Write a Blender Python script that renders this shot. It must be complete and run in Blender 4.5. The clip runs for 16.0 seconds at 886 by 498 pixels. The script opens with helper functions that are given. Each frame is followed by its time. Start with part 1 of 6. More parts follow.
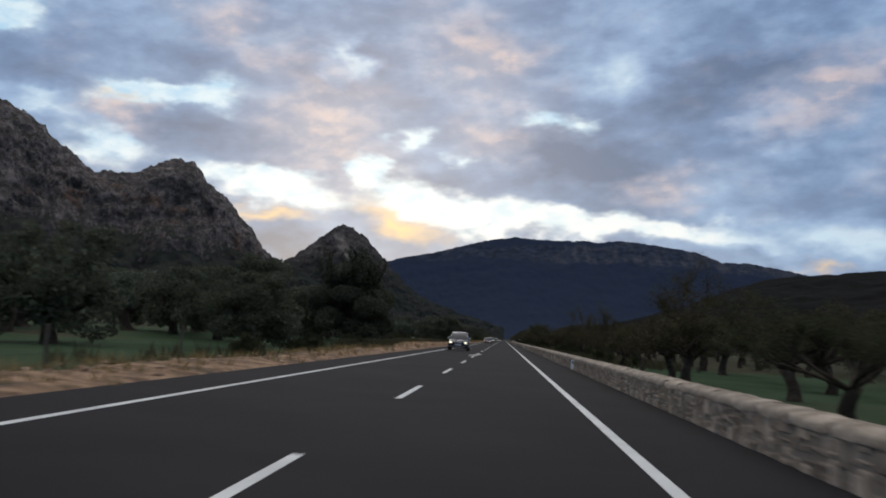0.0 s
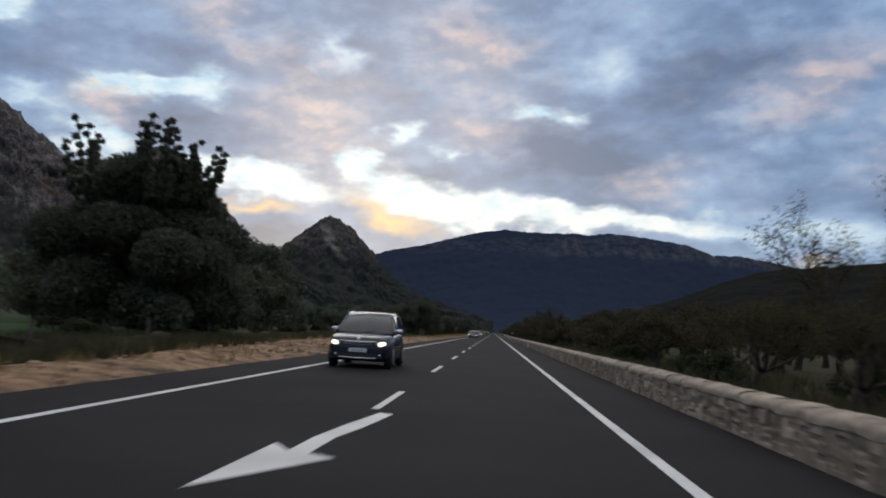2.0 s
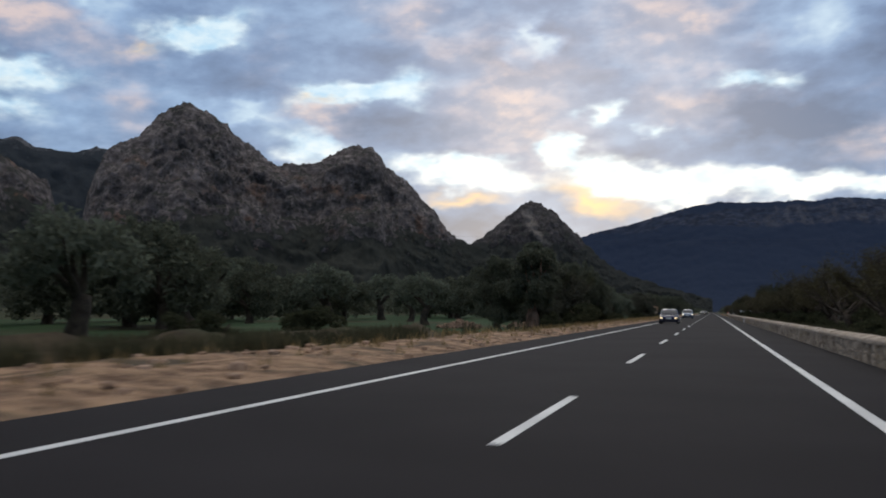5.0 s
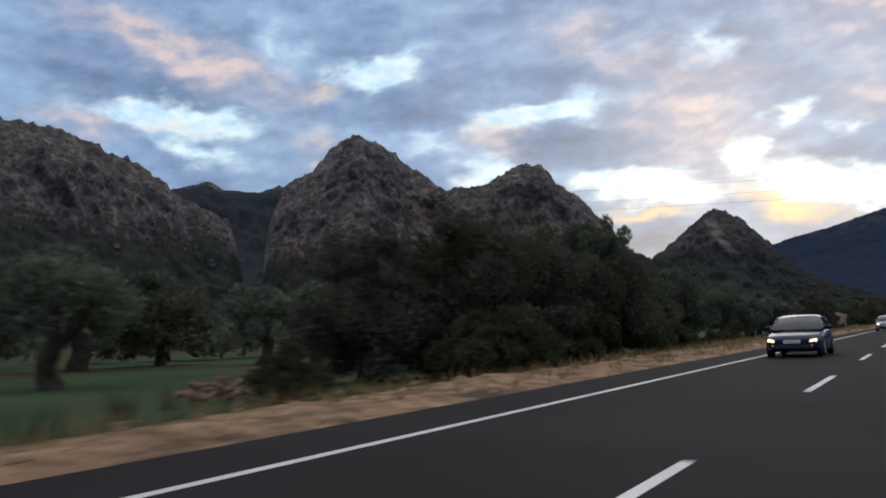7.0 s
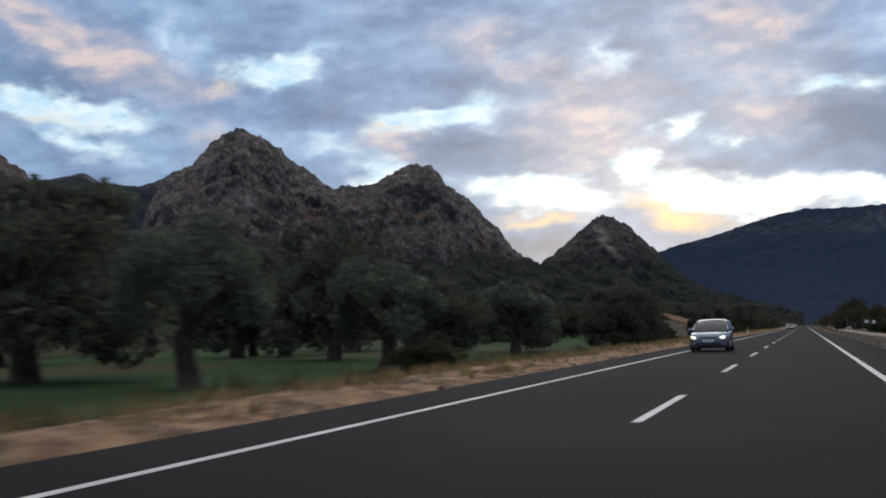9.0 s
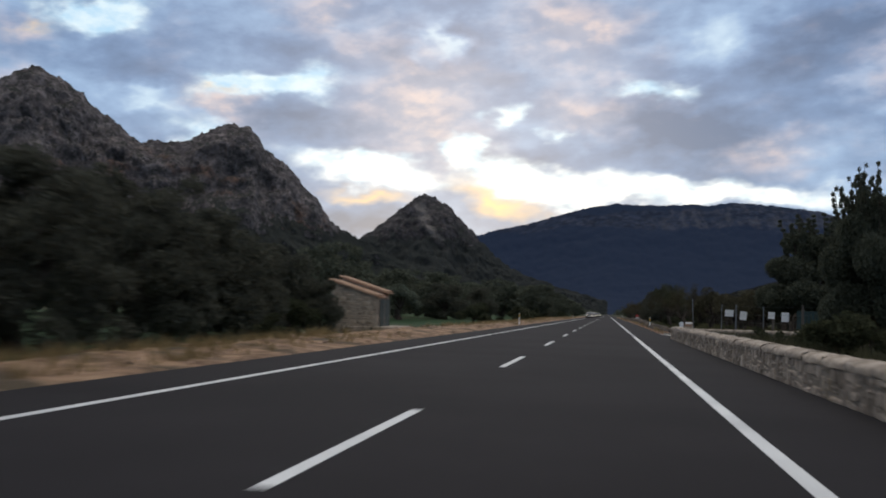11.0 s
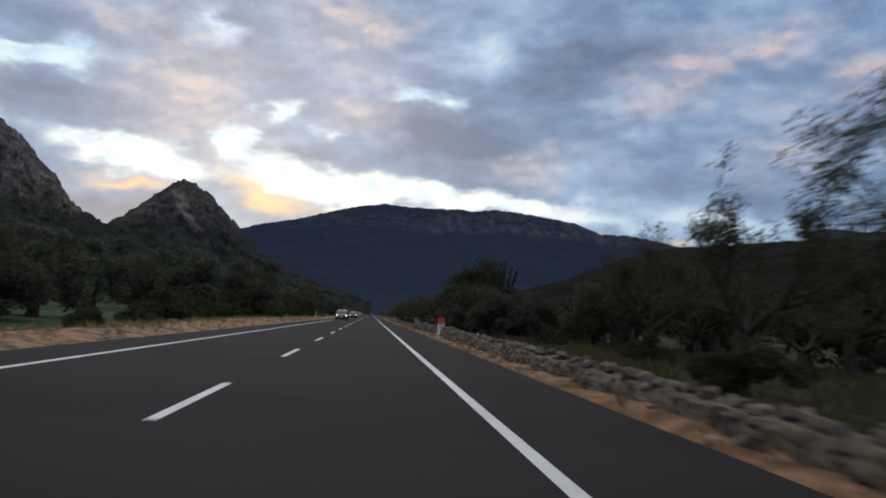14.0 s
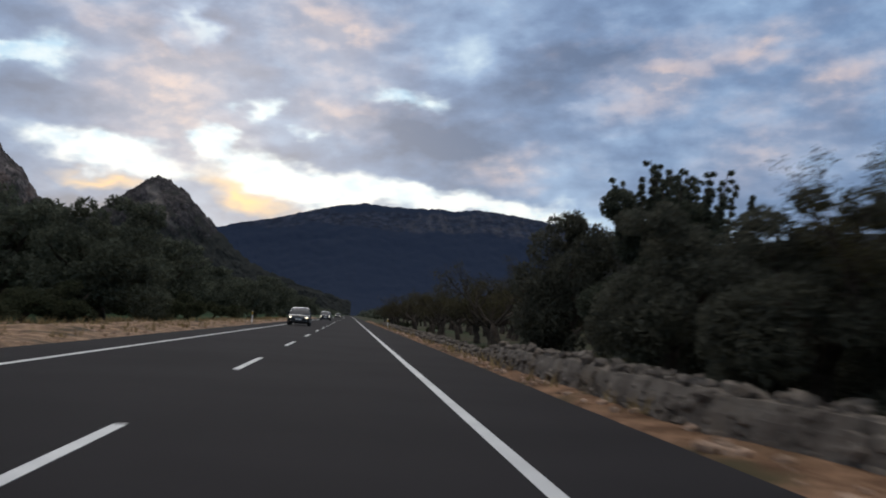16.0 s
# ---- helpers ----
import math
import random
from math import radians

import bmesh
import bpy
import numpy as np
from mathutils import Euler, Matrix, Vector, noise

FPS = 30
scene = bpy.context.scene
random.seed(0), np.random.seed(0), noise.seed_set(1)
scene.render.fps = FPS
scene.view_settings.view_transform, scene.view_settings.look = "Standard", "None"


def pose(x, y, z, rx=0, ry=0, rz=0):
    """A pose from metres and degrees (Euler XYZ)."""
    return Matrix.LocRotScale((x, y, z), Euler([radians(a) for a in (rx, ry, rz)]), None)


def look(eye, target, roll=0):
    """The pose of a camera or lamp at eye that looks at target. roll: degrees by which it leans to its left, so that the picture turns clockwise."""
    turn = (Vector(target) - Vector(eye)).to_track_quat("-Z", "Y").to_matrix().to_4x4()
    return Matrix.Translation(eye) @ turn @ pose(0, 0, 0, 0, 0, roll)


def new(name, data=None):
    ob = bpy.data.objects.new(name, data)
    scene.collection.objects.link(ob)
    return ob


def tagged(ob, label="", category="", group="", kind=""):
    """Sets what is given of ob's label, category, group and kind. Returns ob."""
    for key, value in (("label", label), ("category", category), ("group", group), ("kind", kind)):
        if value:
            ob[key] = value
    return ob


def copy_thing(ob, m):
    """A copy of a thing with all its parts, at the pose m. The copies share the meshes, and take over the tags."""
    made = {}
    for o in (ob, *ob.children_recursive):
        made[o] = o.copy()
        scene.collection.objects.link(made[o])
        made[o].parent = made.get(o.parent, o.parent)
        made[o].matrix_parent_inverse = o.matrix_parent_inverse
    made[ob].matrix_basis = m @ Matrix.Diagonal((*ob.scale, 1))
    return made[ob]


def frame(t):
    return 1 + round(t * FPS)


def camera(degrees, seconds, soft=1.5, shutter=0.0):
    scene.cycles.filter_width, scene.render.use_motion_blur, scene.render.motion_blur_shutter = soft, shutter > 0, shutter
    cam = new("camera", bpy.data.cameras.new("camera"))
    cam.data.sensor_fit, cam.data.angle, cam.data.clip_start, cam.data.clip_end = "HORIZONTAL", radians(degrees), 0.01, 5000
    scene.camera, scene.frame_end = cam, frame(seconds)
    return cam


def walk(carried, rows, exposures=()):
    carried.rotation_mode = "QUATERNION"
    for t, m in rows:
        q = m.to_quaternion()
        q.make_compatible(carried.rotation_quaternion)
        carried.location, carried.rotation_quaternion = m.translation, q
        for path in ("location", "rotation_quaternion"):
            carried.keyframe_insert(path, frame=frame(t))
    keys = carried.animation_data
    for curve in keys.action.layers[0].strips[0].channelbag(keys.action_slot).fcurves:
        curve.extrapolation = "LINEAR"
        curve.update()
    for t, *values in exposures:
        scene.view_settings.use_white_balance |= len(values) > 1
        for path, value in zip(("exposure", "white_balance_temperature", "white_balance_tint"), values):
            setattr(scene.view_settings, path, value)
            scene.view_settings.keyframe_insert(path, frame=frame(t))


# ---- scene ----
cam = camera(53.54, 16.0, soft=1.9, shutter=0.3)
ROWS = (
    (0, 1.912, 0.504, 1.209, 3.944, 5.656, -3.249),
    (0.5, 1.788, 13.778, 1.191, 4.319, 5.639, -3.462),
    (1, 1.714, 27.212, 1.230, 4.308, 5.305, -3.724),
    (1.5, 1.665, 40.773, 1.223, 3.883, 5.206, -3.420),
    (2, 1.681, 54.062, 1.221, 3.260, 5.265, -3.253),
    (2.5, 1.735, 67.477, 1.211, 2.998, 5.155, -3.138),
    (3, 1.780, 80.844, 1.190, 3.415, 5.617, -3.115),
    (3.5, 1.785, 94.312, 1.165, 5.994, 5.534, -2.670),
    (4, 1.764, 107.619, 1.154, 10.138, 4.771, -1.908),
    (6.5, 1.871, 175.448, 1.137, 26.064, 4.682, 1.736),
    (7, 1.890, 188.915, 1.135, 29.085, 5.570, 1.964),
    (7.5, 1.929, 202.397, 1.124, 29.601, 5.989, 1.709),
    (8, 1.954, 215.945, 1.118, 28.311, 5.994, 1.391),
    (8.5, 1.963, 229.694, 1.137, 25.297, 5.863, 1.516),
    (11, 2.060, 299.350, 1.114, 10.574, 3.967, -1.539),
    (11.5, 2.068, 313.518, 1.124, 6.797, 3.991, -2.524),
    (12, 2.052, 327.640, 1.118, 3.572, 4.525, -3.042),
    (12.5, 2.079, 341.602, 1.120, 1.126, 5.209, -2.294),
    (13, 2.077, 355.558, 1.092, -1.212, 5.073, -2.163),
    (13.5, 2.019, 369.376, 1.101, -3.444, 4.666, -3.282),
    (14, 1.999, 383.458, 1.108, -4.684, 4.527, -3.302),
    (14.5, 1.987, 397.284, 1.103, -5.205, 4.712, -3.577),
    (15, 1.973, 411.082, 1.102, -5.737, 4.649, -3.873),
    (15.5, 1.988, 424.853, 1.102, -5.993, 4.798, -3.649),
    (16, 1.989, 438.186, 1.108, -6.028, 4.683, -3.542),
)
EXPOSURES = ((0, -0.15), (4, -0.12), (6.5, 0.05), (8.5, 0.03), (11, 0.0), (12.5, -0.05), (13, -0.15), (14, -0.12), (16, -0.10))
walk(cam, [(t, pose(x, y, z, 90 + p, r, w)) for t, x, y, z, w, p, r in ROWS],
     exposures=EXPOSURES)

# ---------------------------------------------------------------- small helpers
def lin(r, g, b):
    """Linear colour from 8-bit sRGB values."""
    out = []
    for c in (r, g, b):
        c /= 255
        out.append(c / 12.92 if c <= 0.04045 else ((c + 0.055) / 1.055) ** 2.4)
    return (*out, 1.0)


class Nodes:
    """Short writing for node trees."""

    def __init__(self, tree):
        self.t = tree
        tree.nodes.clear()

    def add(self, kind, **inputs):
        n = self.t.nodes.new(kind)
        for k, v in inputs.items():
            key = int(k[1:]) if k[0] == "i" and k[1:].isdigit() else k.replace("_", " ")
            self.put(n.inputs[key], v)
        return n

    def put(self, sock, v):
        if isinstance(v, bpy.types.NodeSocket):
            self.t.links.new(v, sock)
        else:
            sock.default_value = v

    def math(self, op, a, b=0.0, c=0.0, clamp=False):
        n = self.t.nodes.new("ShaderNodeMath")
        n.operation, n.use_clamp = op, clamp
        for s, v in zip(n.inputs, (a, b, c)):
            self.put(s, v)
        return n.outputs[0]

    def vec(self, op, a, b=(0, 0, 0)):
        n = self.t.nodes.new("ShaderNodeVectorMath")
        n.operation = op
        self.put(n.inputs[0], a)
        if op == "SCALE":
            self.put(n.inputs["Scale"], b)
        else:
            self.put(n.inputs[1], b)
        return n.outputs[0]

    def mix(self, f, a, b, mode="MIX"):
        n = self.t.nodes.new("ShaderNodeMix")
        n.data_type, n.blend_type, n.clamp_factor = "RGBA", mode, True
        self.put(n.inputs[0], f), self.put(n.inputs[6], a), self.put(n.inputs[7], b)
        return n.outputs[2]

    def noise(self, v, scale, detail=4.0, rough=0.55):
        n = self.add("ShaderNodeTexNoise", Vector=v, Scale=scale, Detail=detail, Roughness=rough)
        return n.outputs[0]

    def ramp(self, f, stops, mode="LINEAR"):
        n = self.t.nodes.new("ShaderNodeValToRGB")
        n.color_ramp.interpolation = mode
        e = n.color_ramp.elements
        while len(e) < len(stops):
            e.new(0.5)
        for el, (p, c) in zip(e, stops):
            el.position, el.color = p, c
        self.put(n.inputs[0], f)
        return n.outputs[0]

    def step(self, v, lo, hi):
        n = self.t.nodes.new("ShaderNodeMapRange")
        n.interpolation_type = "SMOOTHSTEP"
        for i, x in enumerate((v, lo, hi, 0.0, 1.0)):
            self.put(n.inputs[i], x)
        return n.outputs[0]


# ---------------------------------------------------------------- sky and sun
SUN_AZ, SUN_EL = -9.0, 15.0
world = bpy.data.worlds.new("dusk_sky")
scene.world = world
world.use_nodes = True
N = Nodes(world.node_tree)
ray = N.add("ShaderNodeTexCoord").outputs["Generated"]
sep = N.add("ShaderNodeSeparateXYZ", Vector=ray)
dx, dy, dz = sep.outputs
az = N.math("MULTIPLY", N.math("ARCTAN2", dx, dy), 57.29578)
el = N.math("MULTIPLY", N.math("ARCSINE", dz), 57.29578)
plane = N.add("ShaderNodeCombineXYZ", X=N.math("MULTIPLY", az, 0.045), Y=N.math("MULTIPLY", N.math("SUBTRACT", el, N.math("MULTIPLY", az, 0.05)), 0.085)).outputs[0]
wob = N.vec("SUBTRACT", N.add("ShaderNodeTexNoise", Vector=plane, Scale=5.5, Detail=3.5, Roughness=0.55).outputs[1], (0.5, 0.5, 0.5))
sheet = N.vec("ADD", N.add("ShaderNodeCombineXYZ", X=az, Y=el).outputs[0], N.vec("MULTIPLY", wob, (7.5, 3.4, 0.0)))


def patches(rows):
    """Sum of soft oval cloud patches: azimuth, elevation, half width, half height, tilt, weight."""
    total = 0.0
    for a, e, ra, rb, tilt, w in rows:
        m = N.t.nodes.new("ShaderNodeMapping")
        m.vector_type = "TEXTURE"
        N.put(m.inputs["Vector"], sheet)
        m.inputs["Location"].default_value = (a, e, 0)
        m.inputs["Rotation"].default_value = (0, 0, radians(tilt))
        m.inputs["Scale"].default_value = (ra * 2.0, rb * 2.0, 1)
        g = N.t.nodes.new("ShaderNodeTexGradient")
        g.gradient_type = "SPHERICAL"
        N.put(g.inputs[0], m.outputs[0])
        total = N.math("MULTIPLY_ADD", N.math("POWER", g.outputs[1], 1.5), w * 1.2, total)
    return total


GAPS = ((-33.0, 16.8, 2.7, .65, -5, .40), (-22.2, 13.9, 3.2, .61, -4, .50), (-26.3, 10.3, 2.1, 1.05, -20, .50), (-15.6, 8.9, 4.6, .72, -8, .66), (-6.6, 8.9, 3.4, 1.05, -18, .66), (.3, 7.9, 4.6, .75, -3, .66), (8.3, 7.8, 4.6, .62, -6, .62),
        (-6.7, 12.6, 1.0, .65, 0, .50), (-3.2, 11.3, .7, .36, -10, .40), (2.4, 14.0, 1.9, .47, -3, .42), (-9.6, 10.4, .8, .77, 40, .45), (-46.0, 14.2, 4.6, .70, -6, .75), (-44.6, 11.9, 2.6, .9, -25, .42), (-33.4, 17.0, 2.8, .77, 18, .50),
        (-22.3, 14.0, 3.6, .66, 14, .45))
PALES = ((6.2, 16.9, 2.9, 1.27, 25, .30), (-11.4, 17.3, 1.1, 1.23, -50, .30), (-39.2, 18.6, 1.8, 1.02, -38, .32), (-29.6, 12.7, 2.1, .54, 14, .32), (-29.1, 12.1, 2.3, .34, 8, .25), (20.9, 6.9, 6.4, .80, -4, .32), (15.2, 13.8, 1.2, .65, 10, .15),
        (-25.9, 11.1, 1.3, .49, -30, .35), (-17.1, 18.0, .9, 1.56, -70, .16), (-11.5, 17.4, 1.1, 1.18, -60, .25), (17.3, 12.5, 1.4, .62, 20, .18), (13.9, 7.0, 1.9, .50, -6, .35))
DARKS = ((-20.1, 11.9, 4.5, 1.34, -5, .25), (-31.7, 14.0, 4.0, 1.0, -10, .16), (4.7, 11.3, 4.2, 1.50, -6, .30), (-9.6, 18.4, 2.8, 1.57, -20, .16), (10.7, 15.7, 5.9, 2.00, 14, .20), (-15.6, 5.6, 2.9, 1.01, -5, .38), (-6.5, 9.9, 2.6, 1.09, -8, .22),
        (5.2, 11.7, 5.6, 1.90, -6, .14), (16.3, 17.3, 5.4, 1.55, 10, .14), (-49.5, 16.2, 4.2, 1.0, -12, .18), (-13.0, 16.0, 2.6, 1.1, -20, .12), (-21, 16.0, 2.4, .8, 0, .12), (27.3, 8.9, 5.1, 1.28, 0, .14), (-9.5, 15.9, 2.4, 1.70, -30, .12),
        (-16.5, 9.9, 2.2, .7, -8, .14), (29.9, 12.9, 2.3, .99, 0, .12))
PINKS = ((-12.3, 12.8, 3.6, 3.25, -40, .62), (-2.3, 17.8, 4.1, 2.25, -35, .55), (-1.9, 12.8, 2.3, .89, -6, .60), (10.5, 10.3, 2.4, .85, 5, .55), (-18.6, 18.3, 3.5, 1.20, -25, .45), (-36.9, 15.5, 1.1, .55, 0, .50), (-36.5, 12.3, 1.2, 1.05, 0, .50),
        (-25.4, 12.8, 1.4, .70, -5, .50), (19.0, 15.7, 3.3, 1.56, 22, .65), (25.5, 17.8, 2.5, .99, 22, .50), (25.3, 14.6, 1.5, .67, 10, .40), (26.3, 11.4, 3.6, 1.53, 10, .40), (30.1, 15.6, 2.0, 1.46, 12, .55), (-45.4, 17.9, 5.6, 1.3, -18, 1.0),
        (-51.2, 13.9, 2.3, 1.06, 0, .60), (-25.1, 12.1, 2.1, 1.36, -20, .42))
GLOWS = ((-15.5, 7.5, 2.0, 0.34, -6, 0.85), (-7.0, 7.3, 2.5, 0.58, -16, 1.0), (-25.1, 13.4, 0.6, 0.19, 0, 0.47), (19.2, 5.8, 1.2, 0.22, -4, 0.57), (-46.4, 13.6, 1.8, 0.26, 0, 0.38), (-36.7, 15.7, 0.6, 0.19, 0, 0.38))
body = N.noise(plane, 4.2, 5.0, 0.52)
shift = N.noise(N.vec("ADD", plane, (0.012, 0.045, 0.0)), 4.2, 5.0, 0.52)
fine = N.noise(plane, 12.0, 4.0, 0.55)
wide = N.noise(plane, 2.2, 3.0, 0.5)
gaps = N.math("MULTIPLY", patches(GAPS), 1.25)
cover = N.math("ADD", N.math("MULTIPLY_ADD", body, 0.60, 0.22), N.math("MULTIPLY_ADD", wide, 0.25, 0.0))
cover = N.math("SUBTRACT", N.math("ADD", cover, patches(DARKS)), N.math("MULTIPLY", patches(PALES), 1.1))
low = N.step(el, 13.0, 6.5)
relief = N.math("MULTIPLY_ADD", N.math("SUBTRACT", body, shift), 2.4, 0.5)
tone = N.math("ADD", N.math("MULTIPLY", cover, -0.85), N.math("ADD", N.math("MULTIPLY", relief, 0.32), N.math("MULTIPLY", fine, 0.24)))
cloud = N.ramp(N.math("ADD", tone, 0.76), ((0.22, lin(92, 113, 147)), (0.43, lin(116, 142, 180)), (0.62, lin(148, 176, 211)), (0.86, lin(198, 221, 239))))
rosy = N.math("MULTIPLY", patches(PINKS), N.math("MULTIPLY_ADD", N.math("ADD", fine, body), 1.35, 0.05))
rosy = N.math("ADD", rosy, N.math("MULTIPLY", N.step(N.noise(plane, 5.0, 5.0, 0.55), 0.50, 0.78), 0.20), clamp=True)
cloud = N.mix(N.math("MULTIPLY", rosy, 0.88), cloud, N.mix(N.step(relief, 0.30, 0.75), lin(164, 169, 189), lin(224, 203, 198)))
rim = N.math("MULTIPLY", gaps, N.math("MULTIPLY_ADD", N.math("ADD", fine, N.math("SUBTRACT", 1.0, body)), 1.9, 0.0), clamp=True)
open_sky = N.mix(low, N.mix(N.step(fine, 0.3, 0.7), lin(178, 216, 242), lin(226, 243, 250)), N.mix(N.step(fine, 0.25, 0.6), lin(222, 240, 248), lin(250, 253, 252)))
cloud = N.mix(N.step(rim, 0.06, 1.05), cloud, open_sky)
cloud = N.mix(N.math("MULTIPLY", patches(GLOWS), N.math("MULTIPLY_ADD", body, 1.0, 0.35), clamp=True), cloud, lin(252, 214, 160))
sky = N.t.nodes.new("ShaderNodeTexSky")
sky.sky_type, sky.sun_disc = "NISHITA", False
sky.sun_elevation, sky.sun_rotation = radians(SUN_EL), radians(SUN_AZ)
cloud = N.mix(N.step(el, 24.0, 48.0), cloud, N.vec("SCALE", (0.97, 0.95, 0.945), N.math("MULTIPLY_ADD", body, 0.8, 0.5)))
both = N.mix(1.0, cloud, N.vec("SCALE", sky.outputs[0], 0.009), "ADD")
N.add("ShaderNodeOutputWorld", Surface=N.add("ShaderNodeBackground", Color=both, Strength=1.0).outputs[0])

sun = new("sun", bpy.data.lights.new("sun", "SUN"))
sun.data.energy, sun.data.angle, sun.data.color = 0.6, radians(35), (1.0, 0.93, 0.86)
sun.matrix_world = look((0, 0, 0), (-math.sin(radians(SUN_AZ)), -math.cos(radians(SUN_AZ)), -math.tan(radians(SUN_EL))))


# ---------------------------------------------------------------- materials
def material(name, c1, c2, rough=0.9, scale=1.0, detail_scale=12.0, bump=0.3, bump_dist=0.02, metal=0.0, spec=0.3, third=None, island=0.0, obj=0.0, space="Object", leaf=False):
    """Two-colour surface with a coarse and a fine variation, and relief."""
    m = bpy.data.materials.new(name)
    m.use_nodes = True
    n = Nodes(m.node_tree)
    tc = n.add("ShaderNodeTexCoord")
    co = n.add("ShaderNodeNewGeometry").outputs["Position"] if space == "World" else tc.outputs[space]
    a = n.noise(co, scale, 5.0)
    b = n.noise(co, detail_scale, 6.0, 0.65)
    f = n.step(n.math("ADD", n.math("MULTIPLY", a, 0.65), n.math("MULTIPLY", b, 0.35)), 0.36, 0.64)
    col = n.mix(f, (*c1, 1), (*c2, 1))
    if third:
        col = n.mix(n.step(n.noise(co, scale * 0.37, 4.0), 0.52, 0.66), col, (*third, 1))
    if island or obj:
        rnd = n.add("ShaderNodeNewGeometry").outputs["Random Per Island"] if island else n.add("ShaderNodeObjectInfo").outputs["Random"]
        k = island or obj
        g = n.math("MULTIPLY_ADD", rnd, 2 * k, 1 - k)
        col = n.vec("SCALE", col, g)
    p = n.add("ShaderNodeBsdfPrincipled", Base_Color=col, Roughness=rough, Metallic=metal)
    p.inputs["Specular IOR Level"].default_value = spec
    if bump:
        n.put(p.inputs["Normal"], n.add("ShaderNodeBump", Strength=bump, Distance=bump_dist, Height=b).outputs[0])
    out = p.outputs[0]
    if leaf:
        out = n.add("ShaderNodeMixShader", i0=0.4, i1=out, i2=n.add("ShaderNodeBsdfTranslucent", Color=col).outputs[0]).outputs[0]
    n.add("ShaderNodeOutputMaterial", Surface=out)
    return m


def plain(name, c, rough=0.5, metal=0.0, spec=0.5, coat=0.0, glow=0.0, vary=0.2):
    m = bpy.data.materials.new(name)
    m.use_nodes = True
    n = Nodes(m.node_tree)
    co = n.add("ShaderNodeTexCoord").outputs["Object"]
    dirt = n.noise(co, 6.0, 6.0, 0.6)
    col = n.mix(n.math("MULTIPLY", n.step(dirt, 0.45, 0.8), 0.3), (*c, 1), (c[0] * .6, c[1] * .57, c[2] * .52, 1))
    p = n.add("ShaderNodeBsdfPrincipled", Base_Color=col, Roughness=n.math("MULTIPLY_ADD", dirt, vary, rough - vary / 2), Metallic=metal)
    p.inputs["Specular IOR Level"].default_value = spec
    p.inputs["Coat Weight"].default_value = coat
    if glow:
        p.inputs["Emission Color"].default_value = (1.0, 0.93, 0.78, 1)
        p.inputs["Emission Strength"].default_value = glow
    n.add("ShaderNodeOutputMaterial", Surface=p.outputs[0])
    return m


